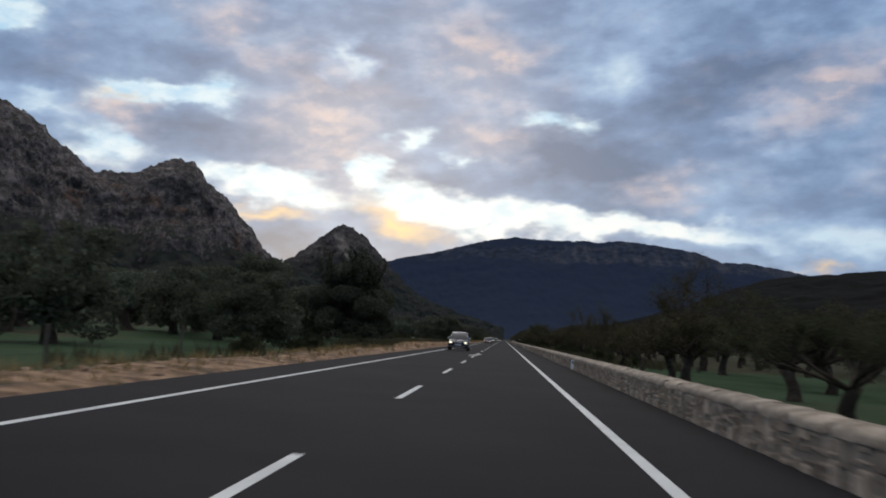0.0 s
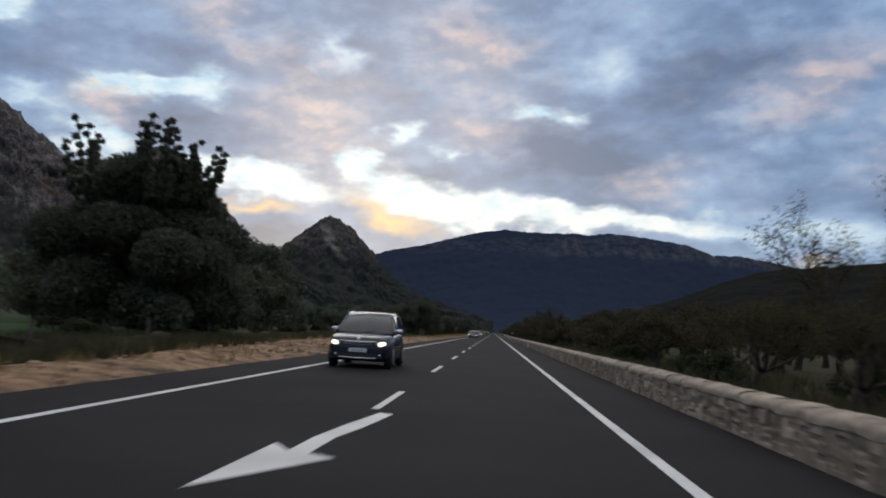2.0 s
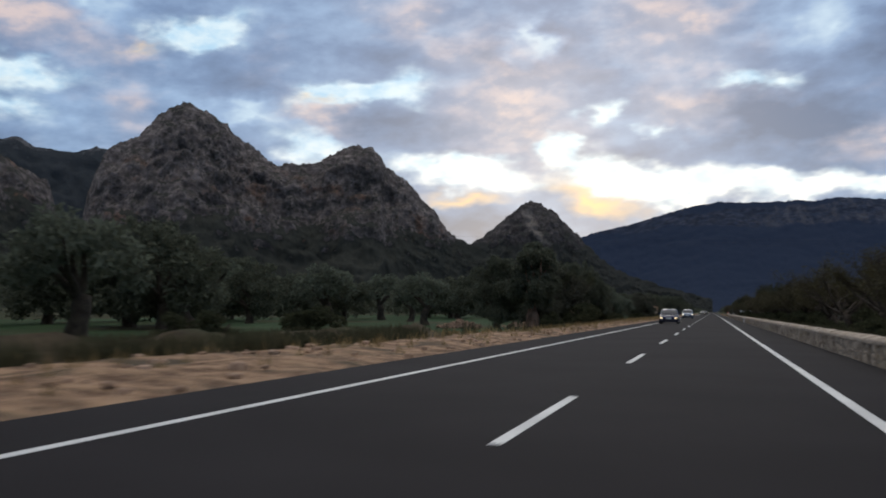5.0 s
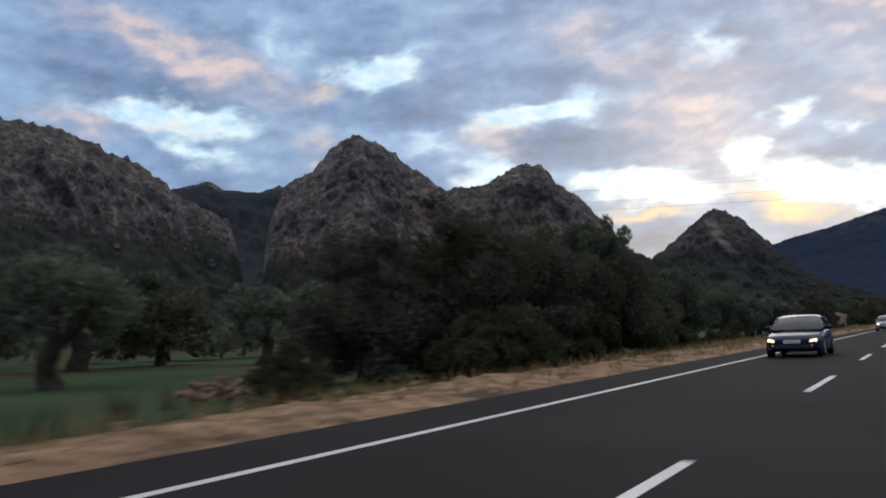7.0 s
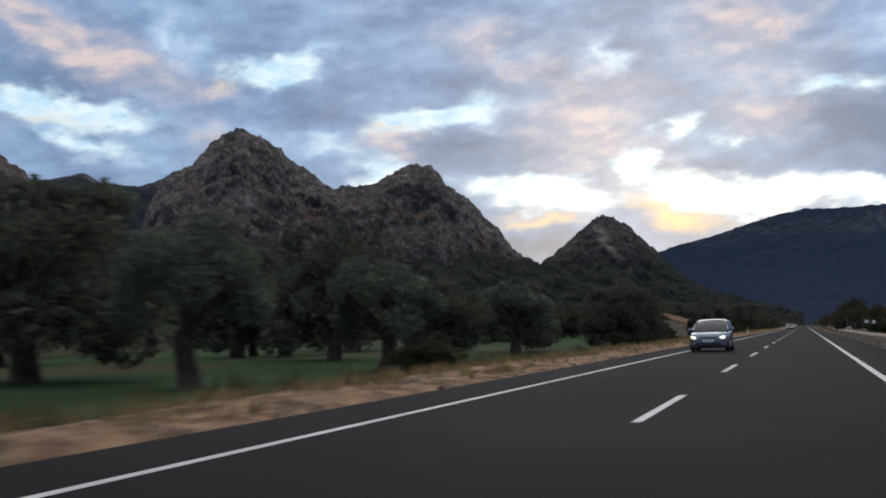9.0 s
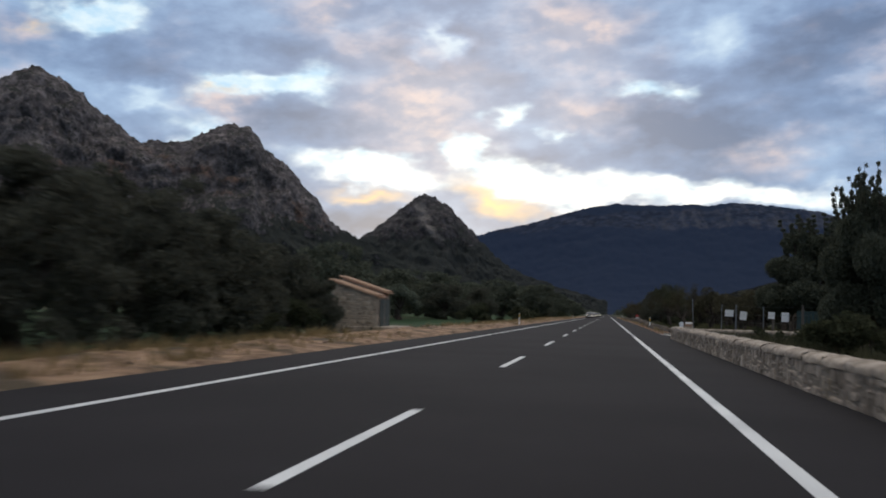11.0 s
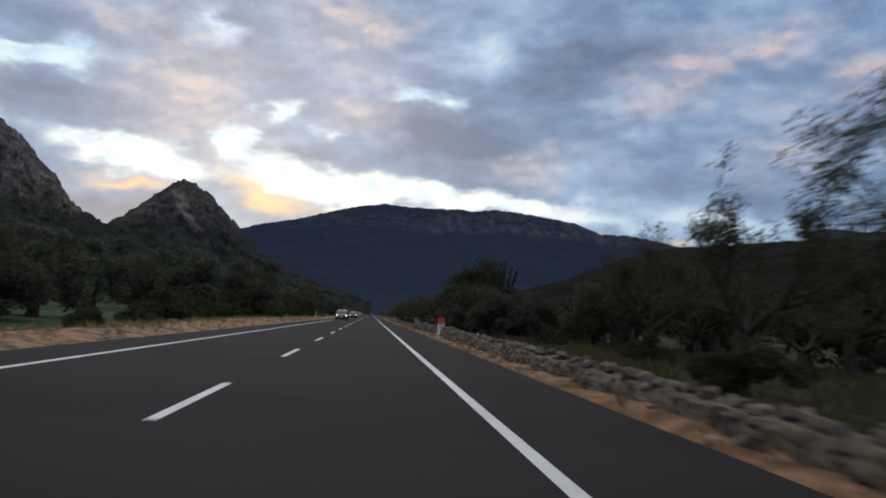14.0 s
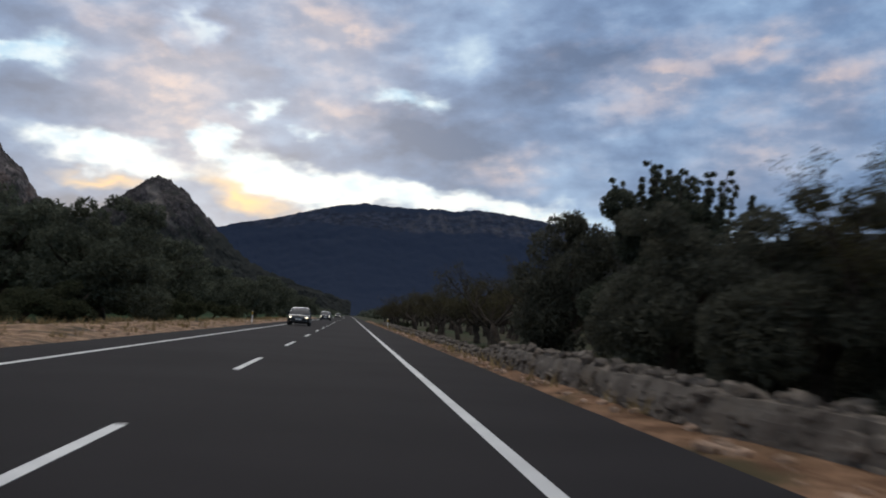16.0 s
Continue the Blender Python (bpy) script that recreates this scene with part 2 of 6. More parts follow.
def rock_material(name, rock, pale, green, scale, green_amount, rust=None, woods=(0.0, 1.0), cliff=None, scree=None, relief=0.75):
    """Cliff rock with scrub in pockets and on ledges, and closed woods on the lower slopes (heights in metres)."""
    m = bpy.data.materials.new(name)
    m.use_nodes = True
    n = Nodes(m.node_tree)
    geo = n.add("ShaderNodeNewGeometry")
    co = geo.outputs["Position"]
    tall = n.vec("MULTIPLY", co, (1.0, 1.0, 1.5))
    big = n.noise(co, 0.010 * scale, 6.0, 0.6)
    mid = n.noise(tall, 0.022 * scale, 6.0, 0.56)
    small = n.noise(co, 0.13 * scale, 6.0, 0.7)
    col = n.mix(n.step(n.math("ADD", n.math("MULTIPLY", mid, 0.55), n.math("MULTIPLY", small, 0.45)), 0.42, 0.60), (*rock, 1), (*pale, 1))
    crag = n.noise(tall, 0.055 * scale, 5.0, 0.68)
    col = n.vec("SCALE", col, n.math("MULTIPLY_ADD", n.step(crag, 0.36, 0.66), 0.75, 0.60))
    if rust:
        col = n.mix(n.math("MULTIPLY", n.math("MULTIPLY", n.step(n.noise(tall, 0.011 * scale, 5.0, 0.6), 0.55, 0.68), n.step(n.add("ShaderNodeSeparateXYZ", Vector=co).outputs[2], 370.0, 300.0)), 0.8), col, (*rust, 1))
    up = n.add("ShaderNodeSeparateXYZ", Vector=geo.outputs["Normal"]).outputs[2]
    height = n.math("ADD", n.add("ShaderNodeSeparateXYZ", Vector=co).outputs[2], n.math("MULTIPLY", n.math("SUBTRACT", big, 0.5), 220.0))
    wood = n.math("ADD", n.math("MULTIPLY", up, 0.8), n.math("ADD", n.math("MULTIPLY", big, 0.8), n.math("MULTIPLY", small, 0.8)))
    wood = n.math("ADD", wood, n.math("MULTIPLY", n.step(height, woods[1], woods[0]), 0.9))
    if cliff:
        wood = n.math("SUBTRACT", wood, n.math("MULTIPLY", n.math("MULTIPLY", n.step(height, cliff[0], cliff[1]), n.step(height, cliff[3], cliff[2])), 0.55))
    vor = n.add("ShaderNodeTexVoronoi", Vector=co, Scale=0.06 * scale).outputs["Distance"]
    dots = n.math("MULTIPLY", n.step(vor, 0.50, 0.30), n.step(n.noise(co, 0.017 * scale, 3.0), 0.40, 0.52))
    fine_vor = n.add("ShaderNodeTexVoronoi", Vector=co, Scale=0.125 * scale).outputs["Distance"]
    bushes = n.math("MULTIPLY", n.step(fine_vor, 0.48, 0.30), n.step(n.noise(co, 0.032 * scale, 4.0, 0.6), 0.43, 0.55))
    f = n.math("MAXIMUM", n.step(wood, 1.42 - green_amount, 1.56 - green_amount), n.math("MAXIMUM", n.math("MULTIPLY", dots, 0.5), n.math("MULTIPLY", bushes, 0.8)))
    col = n.mix(f, col, (*green, 1))
    if cliff:
        wx, wy, wz = n.add("ShaderNodeSeparateXYZ", Vector=co).outputs
        band = n.math("MULTIPLY", n.step(height, cliff[0], cliff[1]), n.step(height, cliff[3], cliff[2]))
        ribs = n.step(n.noise(n.vec("MULTIPLY", co, (1.0, 0.12, 0.45)), 0.020, 5.0, 0.7), 0.44, 0.62)
        col = n.mix(n.math("MULTIPLY", n.math("MULTIPLY", band, ribs), n.math("MULTIPLY", n.step(wx, 80.0, 420.0), 0.5)), col, (0.085, 0.086, 0.098, 1))
    if scree:
        sx, sy, sz = n.add("ShaderNodeSeparateXYZ", Vector=co).outputs
        drop = n.math("SUBTRACT", 355.0, sz)
        line = n.math("ADD", scree, n.math("MULTIPLY", n.math("MULTIPLY", drop, drop), 0.0034))
        across = n.math("DIVIDE", n.math("MULTIPLY", n.math("SUBTRACT", sx, 2.0), 2880.0), n.math("SUBTRACT", sy, 230.0))
        gap = n.math("ABSOLUTE", n.math("ADD", n.math("SUBTRACT", across, line), n.math("MULTIPLY", n.math("SUBTRACT", n.noise(co, 0.03, 5.0, 0.65), 0.5), 70.0)))
        streak = n.math("MULTIPLY", n.step(gap, 24.0, 6.0), n.math("MULTIPLY", n.step(drop, 4.0, 20.0), n.step(drop, 190.0, 120.0)))
        col = n.mix(n.math("MULTIPLY", streak, 0.62), col, (0.25, 0.22, 0.195, 1))
    p = n.add("ShaderNodeBsdfPrincipled", Base_Color=col, Roughness=1.0)
    p.inputs["Specular IOR Level"].default_value = 0.03
    h = n.math("ADD", n.math("MULTIPLY", mid, 0.5), n.math("ADD", n.math("MULTIPLY", crag, 0.5), n.math("MULTIPLY", small, 0.22)))
    n.put(p.inputs["Normal"], n.add("ShaderNodeBump", Strength=relief, Distance=14.0 / scale, Height=h).outputs[0])
    n.add("ShaderNodeOutputMaterial", Surface=p.outputs[0])
    return m


M_ASPHALT = material("asphalt", (0.0172, 0.0156, 0.0166), (0.0240, 0.0220, 0.0233), 0.95, 0.25, 60.0, 0.35, 0.004, spec=0.06, space="World")
M_PAINT = material("road_paint", (0.50, 0.50, 0.49), (0.68, 0.68, 0.66), 0.7, 0.7, 40.0, 0.2, 0.002, space="World")
M_DIRT = material("ochre_earth", (0.125, 0.070, 0.039), (0.42, 0.268, 0.160), 1.0, 1.4, 6.0, 1.0, 0.12, third=(0.085, 0.062, 0.036), space="World")
M_GRASS = material("meadow", (0.026, 0.049, 0.022), (0.048, 0.076, 0.038), 1.0, 0.12, 5.0, 0.7, 0.06, third=(0.058, 0.054, 0.032), spec=0.05, space="World")
M_MOUND = material("dark_tilled_earth", (0.045, 0.036, 0.024), (0.085, 0.066, 0.044), 1.0, 0.5, 5.0, 1.0, 0.08, third=(0.045, 0.050, 0.026), spec=0.05, space="World")
M_BROWN = material("brown_litter_earth", (0.105, 0.058, 0.034), (0.33, 0.195, 0.118), 1.0, 1.3, 7.0, 1.0, 0.08, third=(0.075, 0.062, 0.034), spec=0.05, space="World")
M_SOIL = material("grove_soil", (0.034, 0.040, 0.021), (0.062, 0.053, 0.032), 1.0, 0.16, 4.0, 0.8, 0.06, third=(0.042, 0.060, 0.027), spec=0.05, space="World")
M_STONE = material("limestone", (0.20, 0.155, 0.115), (0.43, 0.350, 0.275), 0.95, 1.9, 14.0, 0.7, 0.02, third=(0.25, 0.195, 0.135), island=0.33)
M_STONE_DRY = material("weathered_stone", (0.075, 0.060, 0.048), (0.175, 0.146, 0.118), 0.95, 2.2, 14.0, 0.7, 0.02, third=(0.13, 0.098, 0.068), island=0.38)
M_HUTWALL = material("pale_rubble_mortar", (0.27, 0.22, 0.165), (0.42, 0.35, 0.27), 1.0, 1.4, 12.0, 0.6, 0.02, third=(0.16, 0.12, 0.09))
M_HUTSTONE = material("tan_rubble", (0.25, 0.190, 0.135), (0.44, 0.355, 0.262), 0.95, 1.8, 12.0, 0.6, 0.02, obj=0.36)
M_MORTAR = material("old_mortar", (0.16, 0.128, 0.096), (0.27, 0.222, 0.172), 1.0, 1.2, 16.0, 0.6, 0.02)
M_COPING = material("coping_stone", (0.22, 0.175, 0.132), (0.45, 0.375, 0.30), 0.95, 2.6, 18.0, 0.8, 0.03, third=(0.27, 0.215, 0.155), obj=0.16)
M_CONCRETE = material("concrete", (0.24, 0.225, 0.20), (0.33, 0.31, 0.285), 0.9, 1.0, 22.0, 0.4, 0.01)
M_BARK = material("bark", (0.030, 0.022, 0.016), (0.075, 0.058, 0.042), 1.0, 3.0, 16.0, 0.8, 0.03)
M_BARK_RED = material("bare_olive_wood", (0.10, 0.060, 0.040), (0.26, 0.165, 0.115), 1.0, 2.0, 12.0, 0.8, 0.03)
M_LEAF = material("dark_evergreen_leaves", (0.071, 0.077, 0.054), (0.118, 0.125, 0.088), 1.0, 0.6, 4.0, 0, island=0.35, spec=0.03, leaf=True)
# browner than M_LEAF, and darkened in colour for the shade inside dense crowns
M_THICKET = material("crown_shaded_thicket_leaves", (0.062, 0.062, 0.047), (0.108, 0.107, 0.079), 1.0, 0.6, 4.0, 0, island=0.35, spec=0.03, leaf=True)
M_OLIVE = material("olive_leaves", (0.095, 0.106, 0.078), (0.155, 0.170, 0.126), 1.0, 0.6, 4.0, 0, island=0.3, spec=0.03, leaf=True)
M_SPRIG = material("yellowing_leaves", (0.050, 0.045, 0.022), (0.085, 0.074, 0.038), 1.0, 0.6, 4.0, 0, island=0.3, spec=0.03, leaf=True)
M_DRY = material("dry_grass", (0.16, 0.115, 0.055), (0.30, 0.225, 0.115), 1.0, 0.8, 6.0, 0, island=0.3, spec=0.03, leaf=True)
M_SCRUB = material("scrub_leaves", (0.042, 0.047, 0.026), (0.076, 0.078, 0.045), 1.0, 0.6, 4.0, 0, island=0.35, spec=0.03, leaf=True)
M_CAROB = material("olive_brown_leaves", (0.050, 0.046, 0.028), (0.090, 0.080, 0.050), 1.0, 0.6, 4.0, 0, island=0.35, spec=0.03, leaf=True)
M_WEED = material("weeds", (0.050, 0.052, 0.030), (0.095, 0.085, 0.050), 1.0, 0.35, 4.0, 0, island=0.35, spec=0.03, leaf=True)
M_STRAW = material("withered_grass", (0.062, 0.064, 0.032), (0.105, 0.094, 0.050), 1.0, 0.3, 4.0, 0, third=(0.056, 0.078, 0.032), island=0.35, spec=0.03, leaf=True)
M_WOOD = material("grey_wood", (0.05, 0.042, 0.035), (0.11, 0.095, 0.08), 0.95, 3.0, 20.0, 0.5, 0.01)
M_SHUTTER = material("grey_green_shutter_paint", (0.055, 0.066, 0.058), (0.10, 0.112, 0.10), 0.8, 2.0, 16.0, 0.3, 0.005)
M_TILE = material("clay_tile", (0.30, 0.17, 0.10), (0.46, 0.30, 0.20), 0.9, 1.5, 9.0, 0.4, 0.01, third=(0.22, 0.15, 0.10), obj=0.2)
M_WHITE = plain("white_plastic", (0.72, 0.72, 0.70), 0.6)
M_BLACKBAND = plain("black_band", (0.02, 0.02, 0.022), 0.6)
M_YELLOW = plain("yellow_reflector", (0.62, 0.40, 0.04), 0.4)
M_RED = plain("red_paint", (0.50, 0.055, 0.04), 0.6)
M_AMBER = plain("orange_paint", (0.62, 0.24, 0.05), 0.6)
M_INK = plain("black_paint", (0.02, 0.02, 0.02), 0.7)
M_METAL = plain("galvanised_steel", (0.21, 0.215, 0.215), 0.5, 0.7)
M_GREENBOX = plain("dark_green_metal", (0.012, 0.035, 0.034), 0.5)
M_ROCK = rock_material("mountain_rock", (0.114, 0.098, 0.094), (0.200, 0.170, 0.160), (0.043, 0.045, 0.039), 1.0, 0.0, (0.16, 0.095, 0.066), (110.0, 240.0))
M_ROCK_PEAK = rock_material("peak_rock", (0.064, 0.057, 0.057), (0.120, 0.104, 0.099), (0.044, 0.046, 0.042), 0.8, 0.02, None, (185.0, 265.0), scree=-610.0)
# blue distance haze is put into these rock and wood colours
M_ROCK_HAZE = rock_material("far_mountain_rock_haze_blue", (0.026, 0.035, 0.058), (0.042, 0.048, 0.068), (0.0215, 0.032, 0.058), 0.45, 0.36, None, (100.0, 300.0), (395.0, 440.0, 525.0, 570.0), relief=0.3)
M_ROCK_PALE = rock_material("pale_far_rock", (0.10, 0.10, 0.108), (0.19, 0.185, 0.19), (0.040, 0.046, 0.052), 0.6, -0.05, None, (440.0, 540.0))
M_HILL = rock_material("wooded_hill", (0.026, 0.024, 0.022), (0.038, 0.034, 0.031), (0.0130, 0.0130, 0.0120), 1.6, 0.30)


# ---------------------------------------------------------------- building helpers
def mesh_from(name, verts, faces, mat=None, smooth=False):
    me = bpy.data.meshes.new(name)
    me.from_pydata([tuple(map(float, v)) for v in verts], [], [tuple(map(int, f)) for f in faces])
    if mat:
        me.materials.append(mat)
    if smooth:
        me.polygons.foreach_set("use_smooth", [True] * len(me.polygons))
    me.update()
    return me


def part(name, bm, mat, parent=None, label="", smooth=False):
    """Links a bmesh as one mesh object under its parent."""
    me = bpy.data.meshes.new(name)
    bm.to_mesh(me)
    bm.free()
    me.materials.append(mat)
    if smooth:
        me.polygons.foreach_set("use_smooth", [True] * len(me.polygons))
    ob = new(name, me)
    if parent:
        ob.parent = parent
    if label:
        ob["label"] = label
    return ob


def linked(name, me, parent=None, m=None, label=""):
    ob = new(name, me)
    if parent:
        ob.parent = parent
    if m is not None:
        ob.matrix_basis = m
    if label:
        ob["label"] = label
    return ob


def box(bm, x0, x1, y0, y1, z0, z1, bevel=0.0):
    made = bmesh.ops.create_cube(bm, size=1.0)["verts"]
    for v in made:
        v.co = Vector(((x0 + x1) / 2 + v.co.x * (x1 - x0), (y0 + y1) / 2 + v.co.y * (y1 - y0), (z0 + z1) / 2 + v.co.z * (z1 - z0)))
    if bevel:
        edges = list({e for v in made for e in v.link_edges})
        bmesh.ops.bevel(bm, geom=edges, offset=bevel, segments=2, affect="EDGES", profile=0.5)
    return bm


def tube_data(path, radii, n=6, V=None, F=None):
    """Appends a tapered tube along a path to the lists V, F."""
    base = len(V)
    path = [Vector(p) for p in path]
    for i, p in enumerate(path):
        d = (path[min(i + 1, len(path) - 1)] - path[max(i - 1, 0)]).normalized()
        a = d.orthogonal().normalized()
        b = d.cross(a)
        for k in range(n):
            w = 2 * math.pi * k / n
            V.append(p + (a * math.cos(w) + b * math.sin(w)) * radii[i])
    for i in range(len(path) - 1):
        for k in range(n):
            k2 = (k + 1) % n
            F.append((base + i * n + k, base + i * n + k2, base + (i + 1) * n + k2, base + (i + 1) * n + k))
    F.append(tuple(base + (len(path) - 1) * n + k for k in range(n)))
    return V, F


def lump(rng, sx, sy, sz, jitter=0.12, sub=1):
    """A rough boulder or block as lists."""
    bm = bmesh.new()
    bmesh.ops.create_icosphere(bm, subdivisions=sub, radius=0.5)
    out = []
    for v in bm.verts:
        c = v.co
        q = Vector([math.copysign(abs(2 * k) ** 0.55, k) / 2 for k in c])
        out.append(((q.x + rng.uniform(-jitter, jitter)) * sx, (q.y + rng.uniform(-jitter, jitter)) * sy, (q.z + rng.uniform(-jitter, jitter)) * sz))
    faces = [[v.index for v in f.verts] for f in bm.faces]
    bm.free()
    return out, faces


# ---------------------------------------------------------------- mountains
def ridge(name, profile, origin, radius, mat, label, back=0.25, steep=1.35, rough=0.10, cols=260, rows=56, seed=0, bumps=6.0, run=1.25, gully=0.0):
    """A mountain front: skyline given as azimuth and elevation seen from origin, at a range that may change along it.
    The slope falls from the skyline towards the valley and to the far side."""
    prof = np.array(profile, float)
    a = np.linspace(prof[0, 0], prof[-1, 0], cols)
    e = np.interp(a, prof[:, 0], prof[:, 1])
    r = np.interp(a, *zip(*radius)) if not np.isscalar(radius) else np.full(cols, float(radius))
    V, F = [], []
    vs = np.concatenate([np.linspace(-back, 0, 8)[:-1], np.linspace(0, 1, rows) ** 1.15])
    for i in range(cols):
        s, c = math.sin(radians(a[i])), math.cos(radians(a[i]))
        top = 1.2 + r[i] * math.tan(radians(e[i]))
        for v in vs:
            if v < 0:
                rr, z = r[i] + (-v) * top * 3.0, top * (1 - (-v / back) * 0.5) if back else top
            else:
                rr, z = r[i] - v * max(top, 60) * run, (top + 12) * (1 - v) ** steep - 12
            w = min(1.0, abs(v) * 5) * (1 - max(v, 0)) ** 0.5
            p = Vector((origin[0] + s * rr, origin[1] + c * rr, z))
            ps = Vector((p.x, p.y, p.z * 1.5))
            q = ps / 160.0 + Vector((seed * 7.1, 0, 0))
            f1 = noise.fractal(q, 0.9, 2.0, 5)
            f2 = noise.ridged_multi_fractal(ps / 95.0 + Vector((seed, 3, 0)), 0.9, 2.1, 4, 1.0, 2.0) - 1.0
            f3 = noise.turbulence(ps / 60.0 + Vector((0, seed, 0)), 4, True, noise_basis="PERLIN_ORIGINAL", amplitude_scale=0.6, frequency_scale=2.1)
            disp = top * rough * (f1 * 1.0 + f2 * 0.6) - 26.0 * min(1.0, bumps / 10) ** 2 * (f3 - .5)
            p.x += -s * disp * w
            p.y += -c * disp * w
            p.z += disp * 0.45 * w + bumps * (0.55 * noise.fractal(p / 42.0, 0.8, 2.0, 2) * (0.6 + 0.4 * w) + (noise.fractal(p / 22.0, 0.6, 2.0, 3) + 0.8 * max(0, noise.noise(p / 7.0))) * max(0.0, 0.6 - 12 * abs(v)))
            V.append(p)
    n = len(vs)
    for i in range(cols - 1):
        for k in range(n - 1):
            F.append((i * n + k, i * n + k + 1, (i + 1) * n + k + 1, (i + 1) * n + k))
    ob = new(name, mesh_from(name, V, F, mat, True))
    return tagged(ob, label, "mountain", kind="structure")


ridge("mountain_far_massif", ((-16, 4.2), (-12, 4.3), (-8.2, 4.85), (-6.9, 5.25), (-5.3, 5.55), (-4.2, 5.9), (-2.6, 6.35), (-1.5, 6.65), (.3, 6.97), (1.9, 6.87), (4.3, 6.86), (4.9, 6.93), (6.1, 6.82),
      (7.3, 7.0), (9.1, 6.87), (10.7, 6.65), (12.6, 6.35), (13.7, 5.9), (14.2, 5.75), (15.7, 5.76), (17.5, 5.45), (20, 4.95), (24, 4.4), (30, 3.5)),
      (2, 222), 4690, M_ROCK_HAZE, "broad far wooded mountain, coloured haze blue, with a band of grey cliffs below its flat top", steep=1.5, rough=0.02, seed=1, bumps=7, run=3.2, cols=420, rows=64)
ridge("mountain_left_dome", ((-41.5, 2.0), (-41.3, 3.9), (-41.2, 5.3), (-40.95, 7.0), (-40.6, 8.2), (-40.0, 9.7), (-39, 10.5), (-38, 11.05), (-37, 12.15), (-36, 12.9), (-35.3, 13.22), (-34.7, 13.2),
      (-33.4, 12.55), (-32.5, 12.08), (-32.1, 11.6), (-31.1, 10.9), (-30.2, 10.35), (-29.2, 9.6), (-28, 9.62), (-26.9, 9.68), (-26.1, 9.95), (-25, 10.65), (-24.2, 10.95), (-23.5, 11.02),
      (-22.7, 10.93), (-22.1, 10.4), (-21.8, 9.8), (-20.7, 9.0), (-19.7, 8.1), (-19, 7.25), (-18.4, 6.7), (-17.7, 5.75), (-17.2, 5.2), (-16.5, 4.7), (-15.9, 4.4), (-13, 3.1), (-8, 1.6)),
      (2, 230), ((-41.6, 2060), (-35, 2088), (-23, 2146), (-8, 2300)), M_ROCK,
      "twin-topped grey limestone mountain with scrub on its ledges", steep=1.15, rough=0.10, seed=2, bumps=11, run=1.15, cols=460, rows=90)
ridge("mountain_small_peak", ((-19, 3.2), (-16.5, 4.1), (-15.9, 4.38), (-15.3, 4.75), (-14.7, 5.1), (-14.05, 5.55), (-13.3, 6.25), (-12.55, 6.82), (-12.05, 7.2), (-11.65, 7.36), (-11.1, 7.15), (-10.4, 6.8), (-9.87, 6.45),
      (-9.55, 5.95), (-9, 5.42), (-8.55, 5.0), (-8.2, 4.6), (-6.95, 3.4), (-5.4, 2.4), (-3, 1.6), (0, .8)), (2, 230), 2940, M_ROCK_PEAK, "small conical rocky peak with a pale scree streak", steep=1.25, rough=0.10, seed=3, bumps=11, run=1.35, cols=360, rows=76)
ridge("mountain_left_slope", ((-75, 9), (-66, 12.5), (-60, 13.4), (-56, 13.6), (-54, 13.3), (-52.2, 12.55), (-51.5, 12.4), (-51, 11.9), (-50.3, 11.75), (-49.5, 11.45), (-48.9, 11.15), (-48.3, 10.6), (-47.5, 10.15),
      (-47.2, 9.65), (-45.8, 8.95), (-43.6, 7.8), (-43.1, 6.2), (-42.85, 4.8), (-42.6, 3.0), (-42.3, 1.0)), (2, 230), ((-75, 1300), (-47, 1650), (-42, 1720)), M_ROCK,
      "grey and rust-stained rocky mountainside with scrub", steep=1.2, rough=0.10, seed=4, bumps=10, run=1.3, cols=320, rows=80)
ridge("mountain_behind_gorge", ((-52, 8.0), (-48, 9.3), (-47, 9.6), (-45.8, 9.85), (-45.2, 10.05), (-44.6, 10.25), (-44.15, 10.15), (-43.4, 9.7), (-42.4, 9.6), (-41.3, 9.52), (-40.4, 9.8), (-40, 10.0), (-36, 9.0)), (2, 230), 3036, M_ROCK_PALE,
      "bare-topped mountain far behind the gorge", steep=1.2, rough=0.08, seed=5, bumps=6, run=1.3, cols=140, rows=50)
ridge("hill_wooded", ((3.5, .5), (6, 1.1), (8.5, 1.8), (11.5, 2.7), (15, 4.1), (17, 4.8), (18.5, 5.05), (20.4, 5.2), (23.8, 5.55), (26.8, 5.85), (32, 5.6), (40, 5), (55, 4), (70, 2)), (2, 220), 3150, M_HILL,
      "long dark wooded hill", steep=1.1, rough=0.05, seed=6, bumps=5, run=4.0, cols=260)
ridge("mountain_table_top", ((25.5, 4.5), (26.55, 5.6), (26.9, 6.45), (27.4, 6.6), (28.7, 6.55), (29.9, 6.4), (31.1, 6.5), (33, 6.4), (36, 5.8), (40, 5)), (2, 330), 3900, M_ROCK_PALE,
      "flat-topped pale cliff far behind the wooded hill", steep=1.0, rough=0.05, seed=7, bumps=3, run=1.6, cols=120, rows=36)


# ---------------------------------------------------------------- ground and road
def edge_left(y):
    """Outer edge of the earth verge west of the road."""
    w = 8.1 + 1.1 * noise.noise(Vector((y / 14.0, 1.7, 0))) + 4.3 * math.exp(-((y - 128) / 42.0) ** 2) + 1.6 * math.exp(-((y - 345) / 12.0) ** 2) + 2.6 * math.exp(-((y - 468) / 32.0) ** 2)
    return -w


